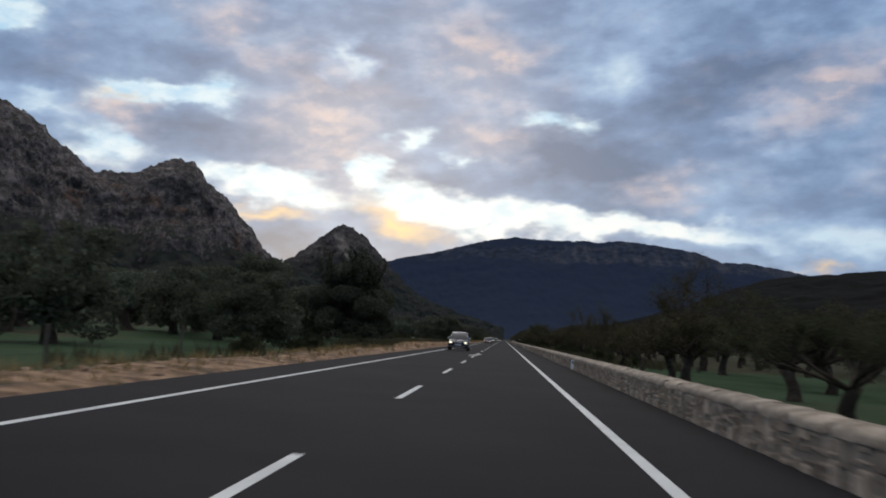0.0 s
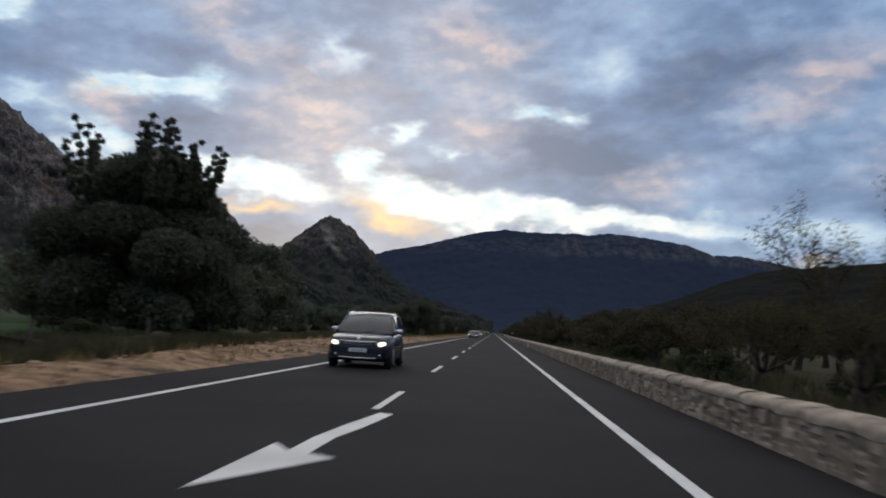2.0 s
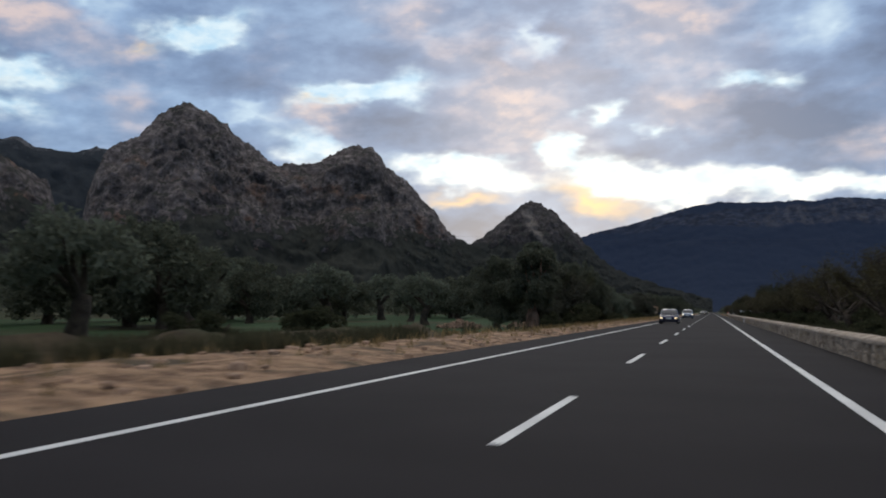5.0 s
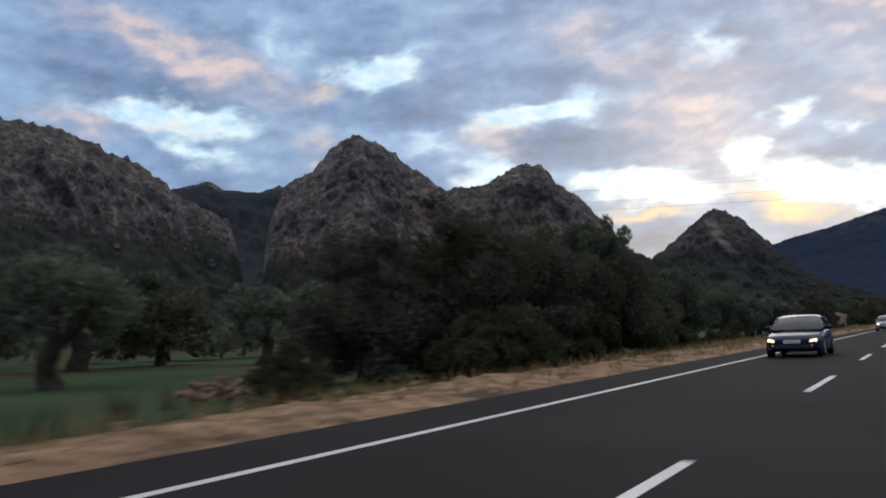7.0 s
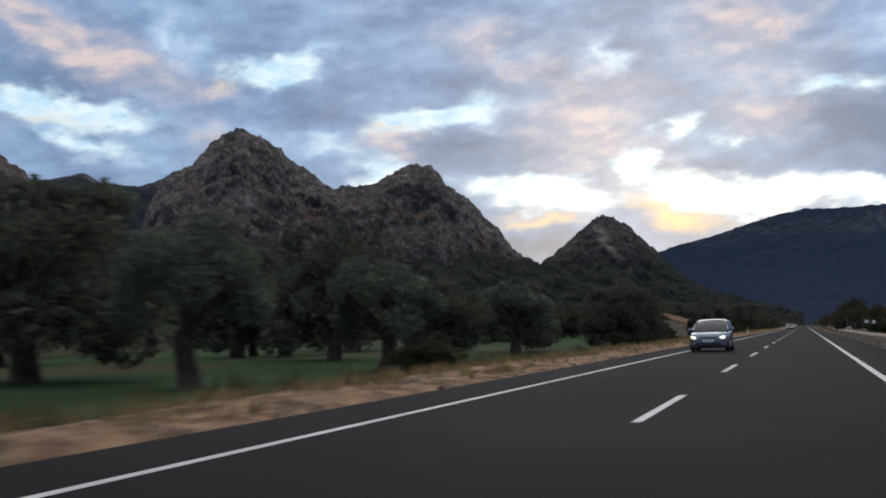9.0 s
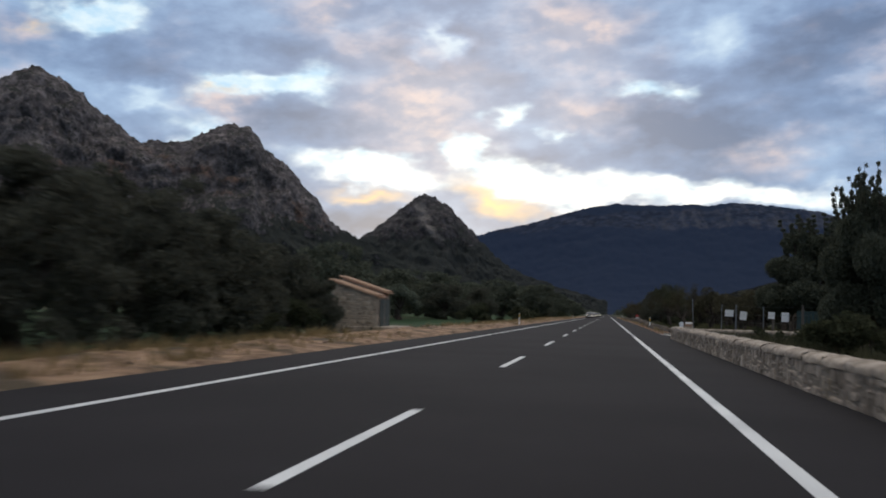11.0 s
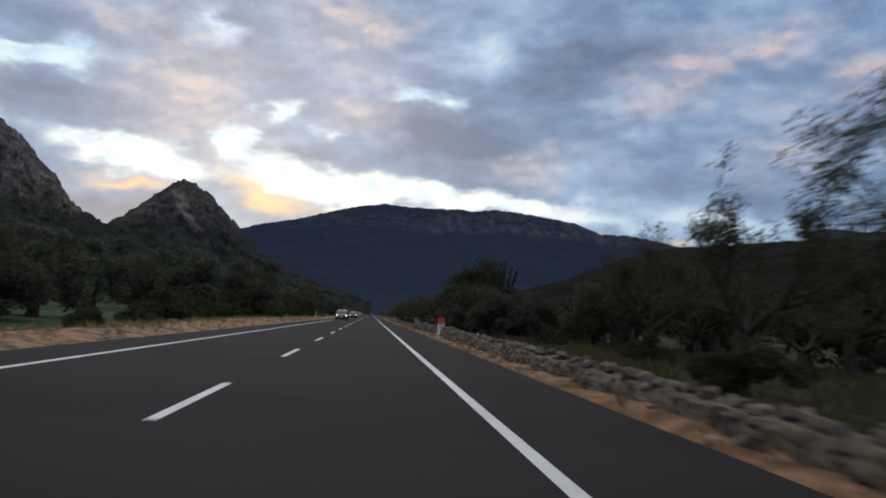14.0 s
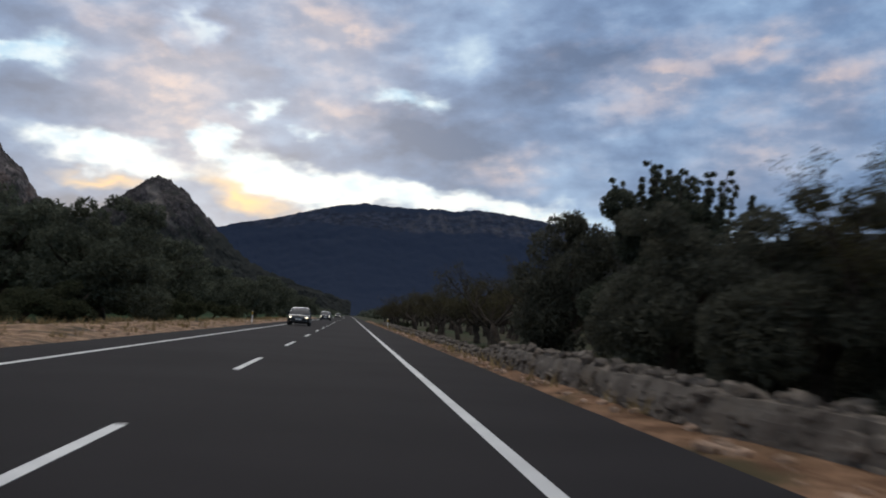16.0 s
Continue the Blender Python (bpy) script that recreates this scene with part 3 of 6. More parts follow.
def ground_z(x, y):
    if -5.3 < x < 5.4:
        return -0.10
    k = min(1.0, max(0.0, (abs(x) - 6.5) / 8.0))
    far = 0.35 * noise.noise(Vector((x / 23.0, y / 23.0, 0))) + 0.10 * noise.noise(Vector((x / 4.0, y / 4.0, 2)))
    return -0.08 - (0.22 if x > 6 else 0.05) * k + k * far * (1.0 if abs(x) < 400 else 0.2)


xs = sorted(set([-9000, -5000, -2500, -1200, -600, -300, -200, -140, 140, 200, 300, 600, 1200, 2500, 5000, 9000] + [round(v, 2) for v in np.arange(-110, 111, 2.2)] + [-5.3, 5.4]))
ys = sorted(set([-6000, -2500, -1000, -400, -200, -120, 800, 1000, 1400, 2000, 3000, 4500, 7000] + [round(v, 2) for v in np.arange(-80, 721, 3.2)]))
V = [(x, y, ground_z(x, y)) for y in ys for x in xs]
nx = len(xs)
F = [(j * nx + i, j * nx + i + 1, (j + 1) * nx + i + 1, (j + 1) * nx + i) for j in range(len(ys) - 1) for i in range(nx - 1)]
ground_me = mesh_from("ground", V, F, M_GRASS, True)
ground_me.materials.append(M_SOIL)
for poly in ground_me.polygons:
    if (poly.center.x > 5.5 and not (poly.center.y < 66 and poly.center.x < 60)) or abs(poly.center.x) > 70:
        poly.material_index = 1
ground = tagged(new("ground", ground_me), "short green meadow grass and bare olive-grove soil", "ground", kind="structure")

ROAD_END = 2300.0


def edge_right(y):
    """East edge of the asphalt, which widens at the driveway mouth."""
    return 5.22 + .16 * min(1.0, max(0.0, (y - 358) / 22.0)) + .40 * math.exp(-((y - 347.5) / 5.0) ** 4)


def old_front(y):
    """Foot of the old wall's face."""
    return float(np.interp(y, (356, 364, 376, 390, 405, 425, 436, 440, 444, 448, 455, 560), (6.05, 5.72, 5.62, 5.75, 5.92, 6.02, 6.15, 6.8, 6.95, 6.05, 6.02, 6.15))) + .06 * noise.noise(Vector((y / 3.1, 6, 0)))


bm = bmesh.new()
yy = [-150.0] + list(np.arange(-60, 336, 8.0)) + list(np.arange(336, 460, 1.0)) + list(np.arange(460, 700, 8.0)) + [900, 1300, 1800, ROAD_END]
rowsv = []
for y in yy:
    wl = -5.1 - 0.05 * noise.noise(Vector((y / 3.0, 0, 0)))
    wr = edge_right(y) + 0.05 * noise.noise(Vector((y / 3.0, 5, 0)))
    rowsv.append([bm.verts.new((x, y, z)) for x, z in ((wl - .02, -.12), (wl, -.005), (-3.4, 0), (0, 0.0), (3.4, 0), (wr, -.005), (wr + .02, -.12))])
for r0, r1 in zip(rowsv, rowsv[1:]):
    for k in range(6):
        bm.faces.new((r0[k], r0[k + 1], r1[k + 1], r1[k]))
road = tagged(part("road", bm, M_ASPHALT), "smooth dark asphalt two-lane road with white markings", "road", kind="structure")

Z_LINE = 0.004


def strip(name, x0, x1, y0, y1, parent=road):
    bm = bmesh.new()
    n = max(2, int((y1 - y0) / 6))
    prev = None
    for i in range(n + 1):
        y = y0 + (y1 - y0) * i / n
        j0, j1 = (0.006 * noise.noise(Vector((y * 1.7, k, 0))) for k in (0, 9))
        cur = [bm.verts.new((x0 + j0, y, Z_LINE)), bm.verts.new((x1 + j1, y, Z_LINE))]
        if prev:
            bm.faces.new((prev[0], prev[1], cur[1], cur[0]))
        prev = cur
    return part(name, bm, M_PAINT, parent)


HALF = 0.075
for x, gaps in ((-3.43, ((339.5, 350.2),)), (3.43, ((345.6, 355.8),))):
    y = -150.0
    for g0, g1 in gaps:
        strip("edge_line", x - HALF, x + HALF, y, g0)
        y = g1
    strip("edge_line", x - HALF, x + HALF, y, ROAD_END)
for y0 in (339.95, 342.5, 345.1, 347.7):
    strip("edge_dash", -3.43 - HALF, -3.43 + HALF, y0, y0 + 2.1)
for y0 in (346.4, 348.7, 351.0, 353.4):
    strip("edge_dash", 3.43 - HALF, 3.43 + HALF, y0, y0 + 1.2)
dash_bm = bmesh.new()
DASH = 4.45
for i in range(3):
    box(dash_bm, -.062, .062, DASH * i / 3, DASH * (i + 1) / 3, 0, .0035)
dash_me = bpy.data.meshes.new("lane_dash")
dash_bm.to_mesh(dash_me), dash_bm.free(), dash_me.materials.append(M_PAINT)
for k in range(-4, 110):
    if k == 5:
        continue
    linked("lane_dash", dash_me, road, pose(0, 4.36 + 12.5 * k + .15, .002))

# lane-return arrow
bm = bmesh.new()
pts = ((-.48, 60.35), (.30, 62.15), (.02, 62.35), (.05, 63.6), (.20, 64.8), (.34, 66.5), (.14, 66.6), (-.06, 64.9), (-.18, 63.5), (-.20, 62.45), (-.44, 62.9))
bm.faces.new([bm.verts.new((x, y, Z_LINE)) for x, y in pts])
part("lane_arrow", bm, M_PAINT, road, "white painted lane-return arrow")
strip("lane_dash", -.062, .062, 4.36 + 12.5 * 5 + .3, 4.36 + 12.5 * 5 + 4.1)


def verge(name, side, y0, y1, inner, outer, height, label, seed, mat=M_DIRT):
    """Uneven strip of bare earth beside the asphalt."""
    V, F = [], []
    n, m = int((y1 - y0) / 0.55), 16
    for i in range(n + 1):
        y = y0 + (y1 - y0) * i / n
        a, b = inner(y), outer(y)
        for k in range(m + 1):
            f = k / m
            x = a + (b - a) * f
            hump = math.sin(math.pi * min(1, f * 1.02)) ** 0.8
            z = -0.03 + hump * (height * (0.45 + 0.9 * max(0, noise.fractal(Vector((x / 2.2, y / 3.4, seed)), 0.8, 2.0, 4) + .35))) + 0.035 * noise.noise(Vector((x * 3, y * 3, seed)))
            if k == m:
                z = ground_z(x, y) - 0.06
            if k == 0:
                z = -0.045
            V.append((x, y, z))
    for i in range(n):
        for k in range(m):
            q = (i * (m + 1) + k, i * (m + 1) + k + 1, (i + 1) * (m + 1) + k + 1, (i + 1) * (m + 1) + k)
            F.append(q if side > 0 else q[::-1])
    return tagged(new(name, mesh_from(name, V, F, mat, True)), label, "verge", kind="structure")


verge("verge_west", -1, -70, 640, lambda y: -5.06, edge_left, 0.17, "bank of bare ochre earth and stones along the asphalt", 1)
verge("verge_east", 1, 354.5, 640, lambda y: edge_right(y) - .02, lambda y: old_front(y) + .55 + .2 * noise.noise(Vector((y / 5, 8, 0))), 0.10, "narrow strip of brown earth, litter and dry grass", 2, M_BROWN)
verge("verge_mounds", -1, 74, 172, lambda y: edge_left(y) + .7 + .5 * noise.noise(Vector((y / 3, 4, 0))), lambda y: edge_left(y) - 3.2, 0.42, "low mounds of dark tilled earth with weeds", 3, M_MOUND)


# ---------------------------------------------------------------- trees
def leaf_mesh(name, rng, clumps, per, size, mat, squash=0.8):
    """Many small two-sided leaf sprays, gathered in clumps: (x, y, z, radius)."""
    c = np.array(clumps, float)
    idx = rng.choice(len(c), size=2 * per * len(c), p=(c[:, 3] ** 2) / (c[:, 3] ** 2).sum())
    d = rng.normal(size=(len(idx), 3))
    d /= np.linalg.norm(d, axis=1)[:, None]
    rad = c[idx, 3] * rng.uniform(0.35, 1.06, len(idx)) ** 0.6
    pos = c[idx, :3] + d * rad[:, None] * np.array([1, 1, squash])
    u = rng.normal(size=(len(idx), 3)) + d * 0.9
    u /= np.linalg.norm(u, axis=1)[:, None]
    w = np.cross(u, rng.normal(size=(len(idx), 3)))
    w /= np.linalg.norm(w, axis=1)[:, None]
    s = .82 * size * rng.uniform(0.55, 1.35, len(idx))[:, None]
    q = np.stack([pos - u * s * .5 - w * s * .3, pos - u * s * .3 + w * s * .42, pos + u * s * .7], 1).reshape(-1, 3)
    f = np.arange(len(q)).reshape(-1, 3)
    return mesh_from(name, q, f, mat)


def limb_path(rng, a, b, bend, n=5):
    a, b = Vector(a), Vector(b)
    off = Vector((rng.uniform(-1, 1), rng.uniform(-1, 1), rng.uniform(-.3, .6))) * bend
    return [a.lerp(b, t) + off * math.sin(math.pi * t) + Vector((rng.uniform(-1, 1), rng.uniform(-1, 1), 0)) * bend * .15 for t in np.linspace(0, 1, n)]


def twigs(rng, V, F, p, d, length, rad, depth, tips):
    """Recursive branching."""
    p, d = Vector(p), Vector(d).normalized()
    path, q = [p.copy()], p.copy()
    for i in range(3):
        d = (d + Vector((rng.uniform(-.35, .35), rng.uniform(-.35, .35), rng.uniform(-.12, .30)))).normalized()
        q = q + d * length / 3
        path.append(q.copy())
    tube_data(path, [rad, rad * .85, rad * .7, rad * .5], 5 if depth > 2 else 3, V, F)
    if depth <= 1:
        tips.append(tuple(path[2]))
    if depth == 0:
        tips.append(tuple(q))
        return
    for _ in range(3 if depth > 1 else 4):
        k = rng.integers(1, 4)
        dd = (d + Vector((rng.uniform(-1, 1), rng.uniform(-1, 1), rng.uniform(-.35, .75))) * .9).normalized()
        twigs(rng, V, F, path[k], dd, length * rng.uniform(.55, .8), rad * .5, depth - 1, tips)


TREE_LABEL = {
    "oak": ("dense dark evergreen tree with a broad low crown", "tree"),
    "shoot": ("dark evergreen tree with upright leafy shoots on top", "tree"),
    "thicket": ("dense dark evergreen thicket leafy down to the ground", "tree"),
    "olive": ("grey-green olive tree with a gnarled trunk in grass", "tree"),
    "veteran": ("big old tree with a bare reddish trunk and a dark crown", "tree"),
    "tall": ("old olive tree with a bare reddish trunk by the verge", "tree"),
    "almond": ("nearly leafless almond tree with dark spreading branches", "tree"),
    "sprig": ("thin tree with sparse yellowing leaves", "tree"),
    "carob": ("dark olive-brown tree with a clear crooked trunk", "tree"),
    "shrub": ("low dark green shrub in the grass", "shrub"),
}
KIT = {}


def tree(kind, seed, far=False):
    """One tree about 6 m high, standing at the world's centre."""
    rng = np.random.default_rng(seed)
    root = new(kind + "_tree" if kind != "shrub" else "shrub", None)
    root.empty_display_size = 0.2
    V, F, clumps, tips = [], [], [], []
    bark, leaf, size, per, squash = M_BARK, M_LEAF, 0.21, 240, 0.8
    if kind in ("oak", "shoot", "thicket", "veteran"):
        top = 1.35 if kind != "veteran" else 1.9
        bark = M_BARK_RED if kind == "veteran" else M_BARK
        leaf = M_THICKET if kind == "thicket" else M_LEAF
        tube_data(limb_path(rng, (0, 0, -.25), (rng.uniform(-.2, .2), rng.uniform(-.2, .2), top), .12, 5), [r * (.6 if kind == "veteran" else 1) for r in (.46, .36, .30, .27, .26)], 9, V, F)
        for k in range(15):
            w, r = k * 2.399 + rng.uniform(-.3, .3), 2.5 * math.sqrt((k + .6) / 15)
            z = 4.2 - 1.5 * (r / 2.5) ** 2 + rng.uniform(-1.1, .9)
            c = (r * math.cos(w), r * math.sin(w), z)
            clumps.append((*c, rng.uniform(.7, 1.15)))
            if k % 2 == 0:
                tube_data(limb_path(rng, (0, 0, top - .1), c, .35), (.19, .15, .11, .08, .05), 6, V, F)
        low = {"thicket": .5, "veteran": 1.9}.get(kind, .85)
        for k in range(22 if kind == "thicket" else 18):
            w = rng.uniform(0, 6.28)
            r = rng.uniform(1.2, 2.7)
            clumps.append((r * math.cos(w), r * math.sin(w), rng.uniform(low, max(2.5, low + .9)), rng.uniform(.6, 1.0)))
        for k in range(9):
            w, r = rng.uniform(0, 6.28), rng.uniform(0, 2.2)
            clumps.append((r * math.cos(w), r * math.sin(w), 4.7 + rng.uniform(-.2, .6), rng.uniform(.4, .7)))
        if kind == "shoot":
            for k in range(40):
                w, r = rng.uniform(0, 6.28), rng.uniform(.2, 2.7)
                x, y, h = r * math.cos(w), r * math.sin(w), rng.uniform(.7, 2.0) - .12 * r
                tube_data([(x * .8, y * .8, 4.2), (x, y, 5.1 + h)], (.05, .015), 4, V, F)
                for j in range(9):
                    clumps.append((x * (.85 + .018 * j) + rng.uniform(-.13, .13), y * (.85 + .018 * j) + rng.uniform(-.13, .13), 4.4 + (h + .6) * j / 8, .145 - .006 * j))
        per = 230 if kind != "shoot" else 190
        size = 0.20 if kind != "shoot" else 0.14
    elif kind == "olive":
        leaf, size = M_OLIVE, 0.19
        top = 1.5
        tube_data(limb_path(rng, (0, 0, -.25), (.25, rng.uniform(-.3, .3), top), .3, 6), (.60, .40, .34, .30, .33, .28), 9, V, F)
        for k in range(14):
            w, r = k * 2.399, 2.0 * math.sqrt((k + .5) / 14)
            c = (r * math.cos(w), r * math.sin(w), 3.9 - .8 * (r / 2) ** 2 + rng.uniform(-.5, .5))
            clumps.append((*c, rng.uniform(.6, .95)))
            if k % 3 == 0:
                tube_data(limb_path(rng, (.2, 0, top - .1), c, .4), (.2, .15, .1, .07, .04), 6, V, F)
        for k in range(8):
            w = rng.uniform(0, 6.28)
            clumps.append((1.9 * math.cos(w), 1.9 * math.sin(w), rng.uniform(2.0, 2.9), rng.uniform(.5, .8)))
        per = 230
    elif kind == "carob":
        leaf, size, per = M_CAROB, 0.17, 190
        top = 1.7
        lean = rng.uniform(-.5, .5)
        tube_data(limb_path(rng, (0, 0, -.25), (lean, rng.uniform(-.4, .4), top), .3, 6), (.34, .25, .22, .2, .2, .2), 8, V, F)
        for k in range(16):
            w, r = k * 2.399 + rng.uniform(-.4, .4), 2.2 * math.sqrt((k + .5) / 16)
            c = (r * math.cos(w), r * math.sin(w), 3.8 - .9 * (r / 2) ** 2 + rng.uniform(-.6, .7))
            clumps.append((*c, rng.uniform(.5, .9)))
            if k % 2 == 0:
                tube_data(limb_path(rng, (lean, 0, top - .1), c, .45), (.14, .11, .08, .06, .03), 6, V, F)
    elif kind == "tall":
        bark, leaf, size = M_BARK_RED, M_LEAF, 0.19
        tube_data(limb_path(rng, (0, 0, -.25), (-.15, .1, 2.7), .25, 7), (.46, .33, .27, .29, .24, .21, .19), 9, V, F)
        tube_data(limb_path(rng, (-.05, .05, 1.5), (.7, .3, 3.2), .2), (.2, .18, .15, .1, .07), 7, V, F)
        for k in range(16):
            w, r = k * 2.399, 1.5 * math.sqrt((k + .5) / 16)
            c = (r * math.cos(w), r * math.sin(w), 4.2 + rng.uniform(-1.2, 1.1))
            clumps.append((*c, rng.uniform(.5, .85)))
            if k % 3 == 0:
                tube_data(limb_path(rng, (-.1, .1, 2.5), c, .3), (.15, .12, .09, .06, .04), 6, V, F)
        for k in range(9):
            w = rng.uniform(0, 6.28)
            clumps.append((rng.uniform(.1, .9) * math.cos(w), rng.uniform(.1, .9) * math.sin(w), rng.uniform(4.9, 5.8), rng.uniform(.3, .5)))
            clumps.append((rng.uniform(.3, 1.3) * math.cos(w + 2), rng.uniform(.3, 1.3) * math.sin(w + 2), rng.uniform(2.2, 3.1), rng.uniform(.45, .75)))
            clumps.append((1.2 * math.cos(w + 1), 1.2 * math.sin(w + 1), rng.uniform(1.7, 2.8), rng.uniform(.35, .6)))
            clumps.append((1.5 * math.cos(w), 1.5 * math.sin(w), rng.uniform(2.3, 3.4), rng.uniform(.5, .8)))
        for k in range(4):
            w = k * 1.7
            tube_data(limb_path(rng, (.45 * math.cos(w), .45 * math.sin(w), -.2), (.2 * math.cos(w + .5), .2 * math.sin(w + .5), rng.uniform(1.2, 2.2)), .22, 6), (.28, .2, .16, .19, .13, .06), 7, V, F)
    elif kind in ("almond", "sprig"):
        top = 1.5
        lean = rng.uniform(-.5, .5)
        tube_data(limb_path(rng, (0, 0, -.25), (lean, rng.uniform(-.3, .3), top), .25, 6), (.36, .27, .23, .22, .21, .2), 8, V, F)
        for k in range(5):
            w = k * 1.257 + rng.uniform(-.3, .3)
            twigs(rng, V, F, (lean, 0, top - .15), (math.cos(w), math.sin(w), rng.uniform(.5, 1.1)), 1.9, .105, 3, tips)
        t = np.array(tips)
        pick = t[rng.choice(len(t), size=min(len(t), 260), replace=False)]
        clumps = [(*p, .36 if kind == "almond" else .3) for p in pick]
        leaf, size, per = (M_SPRIG, 0.085, 12) if kind == "almond" else (M_SCRUB, 0.10, 12)
    else:
        leaf, size, per = M_SCRUB, 0.17, 190
        for k in range(4):
            w = rng.uniform(0, 6.28)
            tube_data(limb_path(rng, (0, 0, -.1), (math.cos(w), math.sin(w), 1.5), .2), (.07, .06, .05, .04, .02), 5, V, F)
        for k in range(12):
            w, r = rng.uniform(0, 6.28), rng.uniform(.1, 1.4)
            clumps.append((r * math.cos(w), r * math.sin(w), rng.uniform(.35, 1.9 - .5 * r), rng.uniform(.4, .75)))
    if far:
        per, size = max(3, int(per * .34)), size * 1.5
    trunk = linked("trunk", mesh_from("trunk", V, F, bark, True), root)
    crown = linked("crown", leaf_mesh("crown", rng, clumps, per, size, leaf, squash), root)
    tagged(root, *TREE_LABEL[kind])
    return root


def plant(kind, x, y, h, w, turn=None, seed=0, group=""):
    """Sets a tree of that height and width on the ground."""
    n = {"veteran": 1, "oak": 3, "thicket": 2, "shoot": 2, "olive": 2, "tall": 1, "almond": 4, "sprig": 2, "carob": 3, "shrub": 2}[kind]
    far = (abs(x) > 17.5 and h < 9.9) or y > 520
    key = (kind, seed % min(n, 2), True) if far else (kind, seed % n, False)
    full = {"veteran": 5.9, "oak": 5.9, "thicket": 5.9, "shoot": 6.6, "olive": 4.9, "tall": 6.1, "almond": 4.9, "sprig": 4.9, "carob": 5.0, "shrub": 2.2}[kind]
    wide = {"veteran": 6.8, "oak": 6.8, "thicket": 6.8, "shoot": 6.8, "olive": 5.4, "tall": 4.2, "almond": 5.6, "sprig": 5.0, "carob": 5.6, "shrub": 3.4}[kind]
    a = turn if turn is not None else (x * 37.7 + y * 91.3) % 6.283
    m = Matrix.Translation((x, y, ground_z(x, y))) @ Matrix.Rotation(a, 4, "Z") @ Matrix.Diagonal((w / wide, w / wide, h / full, 1))
    if key not in KIT:
        KIT[key] = tree(kind, 11 + 17 * key[1] + 101 * sorted(TREE_LABEL).index(kind), far)
        KIT[key].matrix_basis = m
        ob = KIT[key]
    else:
        base = KIT[key]
        s = base.scale.copy()
        base.scale = (1, 1, 1)
        ob = copy_thing(base, m)
        base.scale = s
    if group:
        ob["group"] = group
    return ob


WEST = (
    ("oak", -11.0, 44, 4.3, 5.8), ("shoot", -14.4, 93.5, 9.8, 10.4), ("oak", -15.5, 60, 6.6, 8.2), ("oak", -19, 40, 6.0, 7.5), ("oak", -27, 76, 6.5, 8),
    ("olive", -30, 55, 5, 6), ("veteran", -24, 147, 10.4, 12.5), ("oak", -30, 141, 8.5, 9), ("carob", 12.6, 143, 5.2, 5.6), ("carob", 14, 150, 4.8, 5.4), ("thicket", 15.5, 139, 4.9, 6.5), ("almond", 9.2, 36, 4.3, 3.6), ("almond", 9.4, 72.5, 4.3, 3.6), ("oak", -23, 124, 6.0, 7.5), ("oak", -30, 136, 8.5, 10), ("olive", -26, 168, 6, 7.5),
    ("oak", -31, 182, 7, 8.5), ("oak", -20.5, 108, 5.2, 6.5), ("olive", -35, 104, 5.5, 7), ("tall", -9.4, 191.3, 5.8, 3.6), ("oak", -12.4, 193.6, 5.2, 4.6), ("olive", -22, 207, 4.6, 5.5),
    ("olive", -30, 226, 4.6, 5.2), ("oak", -38, 205, 6.2, 7.5), ("oak", -45, 188, 6.5, 8), ("oak", -50, 222, 6.5, 8))
EAST_EXTRA = (("shoot", 15.9, 360, 8.2, 9.0), ("thicket", 22, 355, 6.5, 8), ("thicket", 25, 366, 7, 9), ("thicket", 19, 365, 5, 7), ("shoot", 13.2, 468, 7.2, 6.8), ("thicket", 10.8, 473, 6.3, 5.0), ("thicket", 16.5, 470, 5.0, 7), ("thicket", 13.5, 455, 3.9, 5.0), ("thicket", 12.0, 462, 4.6, 4.8), ("thicket", 17, 461, 4.2, 6), ("thicket", 9.8, 452, 3.9, 4.6), ("thicket", 10.8, 446.5, 3.6, 4.4), ("thicket", 9.4, 458, 4.3, 4.6), ("almond", 10.2, 451, 4.0, 4.4), ("carob", 17, 436, 5.0, 6), ("carob", 19, 444, 5.4, 6.5), ("thicket", 20, 452, 5.2, 7), ("carob", 22, 430, 5.2, 6.5), ("thicket", 24, 440, 5.8, 8), ("carob", 18.5, 425, 4.8, 6), ("thicket", 26, 425, 5.6, 8), ("carob", 20, 415, 5, 6), ("thicket", 24, 408, 5.2, 8), ("carob", 19, 402, 4.8, 6), ("thicket", 23, 396, 5.2, 8), ("carob", 19.5, 388, 4.6, 6), ("thicket", 25, 384, 5.2, 8), ("shoot", 12.2, 336, 7.2, 4.4), ("almond", 8.2, 372.5, 3.5, 3.7), ("sprig", 8.4, 391.5, 4.0, 3.8), ("sprig", 8.8, 399.4, 4.5, 3.2), ("almond", 11.4, 412.5, 4.2, 3.2), ("carob", 14.2, 388, 4.0, 4.8), ("carob", 13, 398, 4.6, 5.0), ("carob", 14.5, 424, 4.2, 5.0), ("carob", 14.5, 377, 4.0, 4.6))
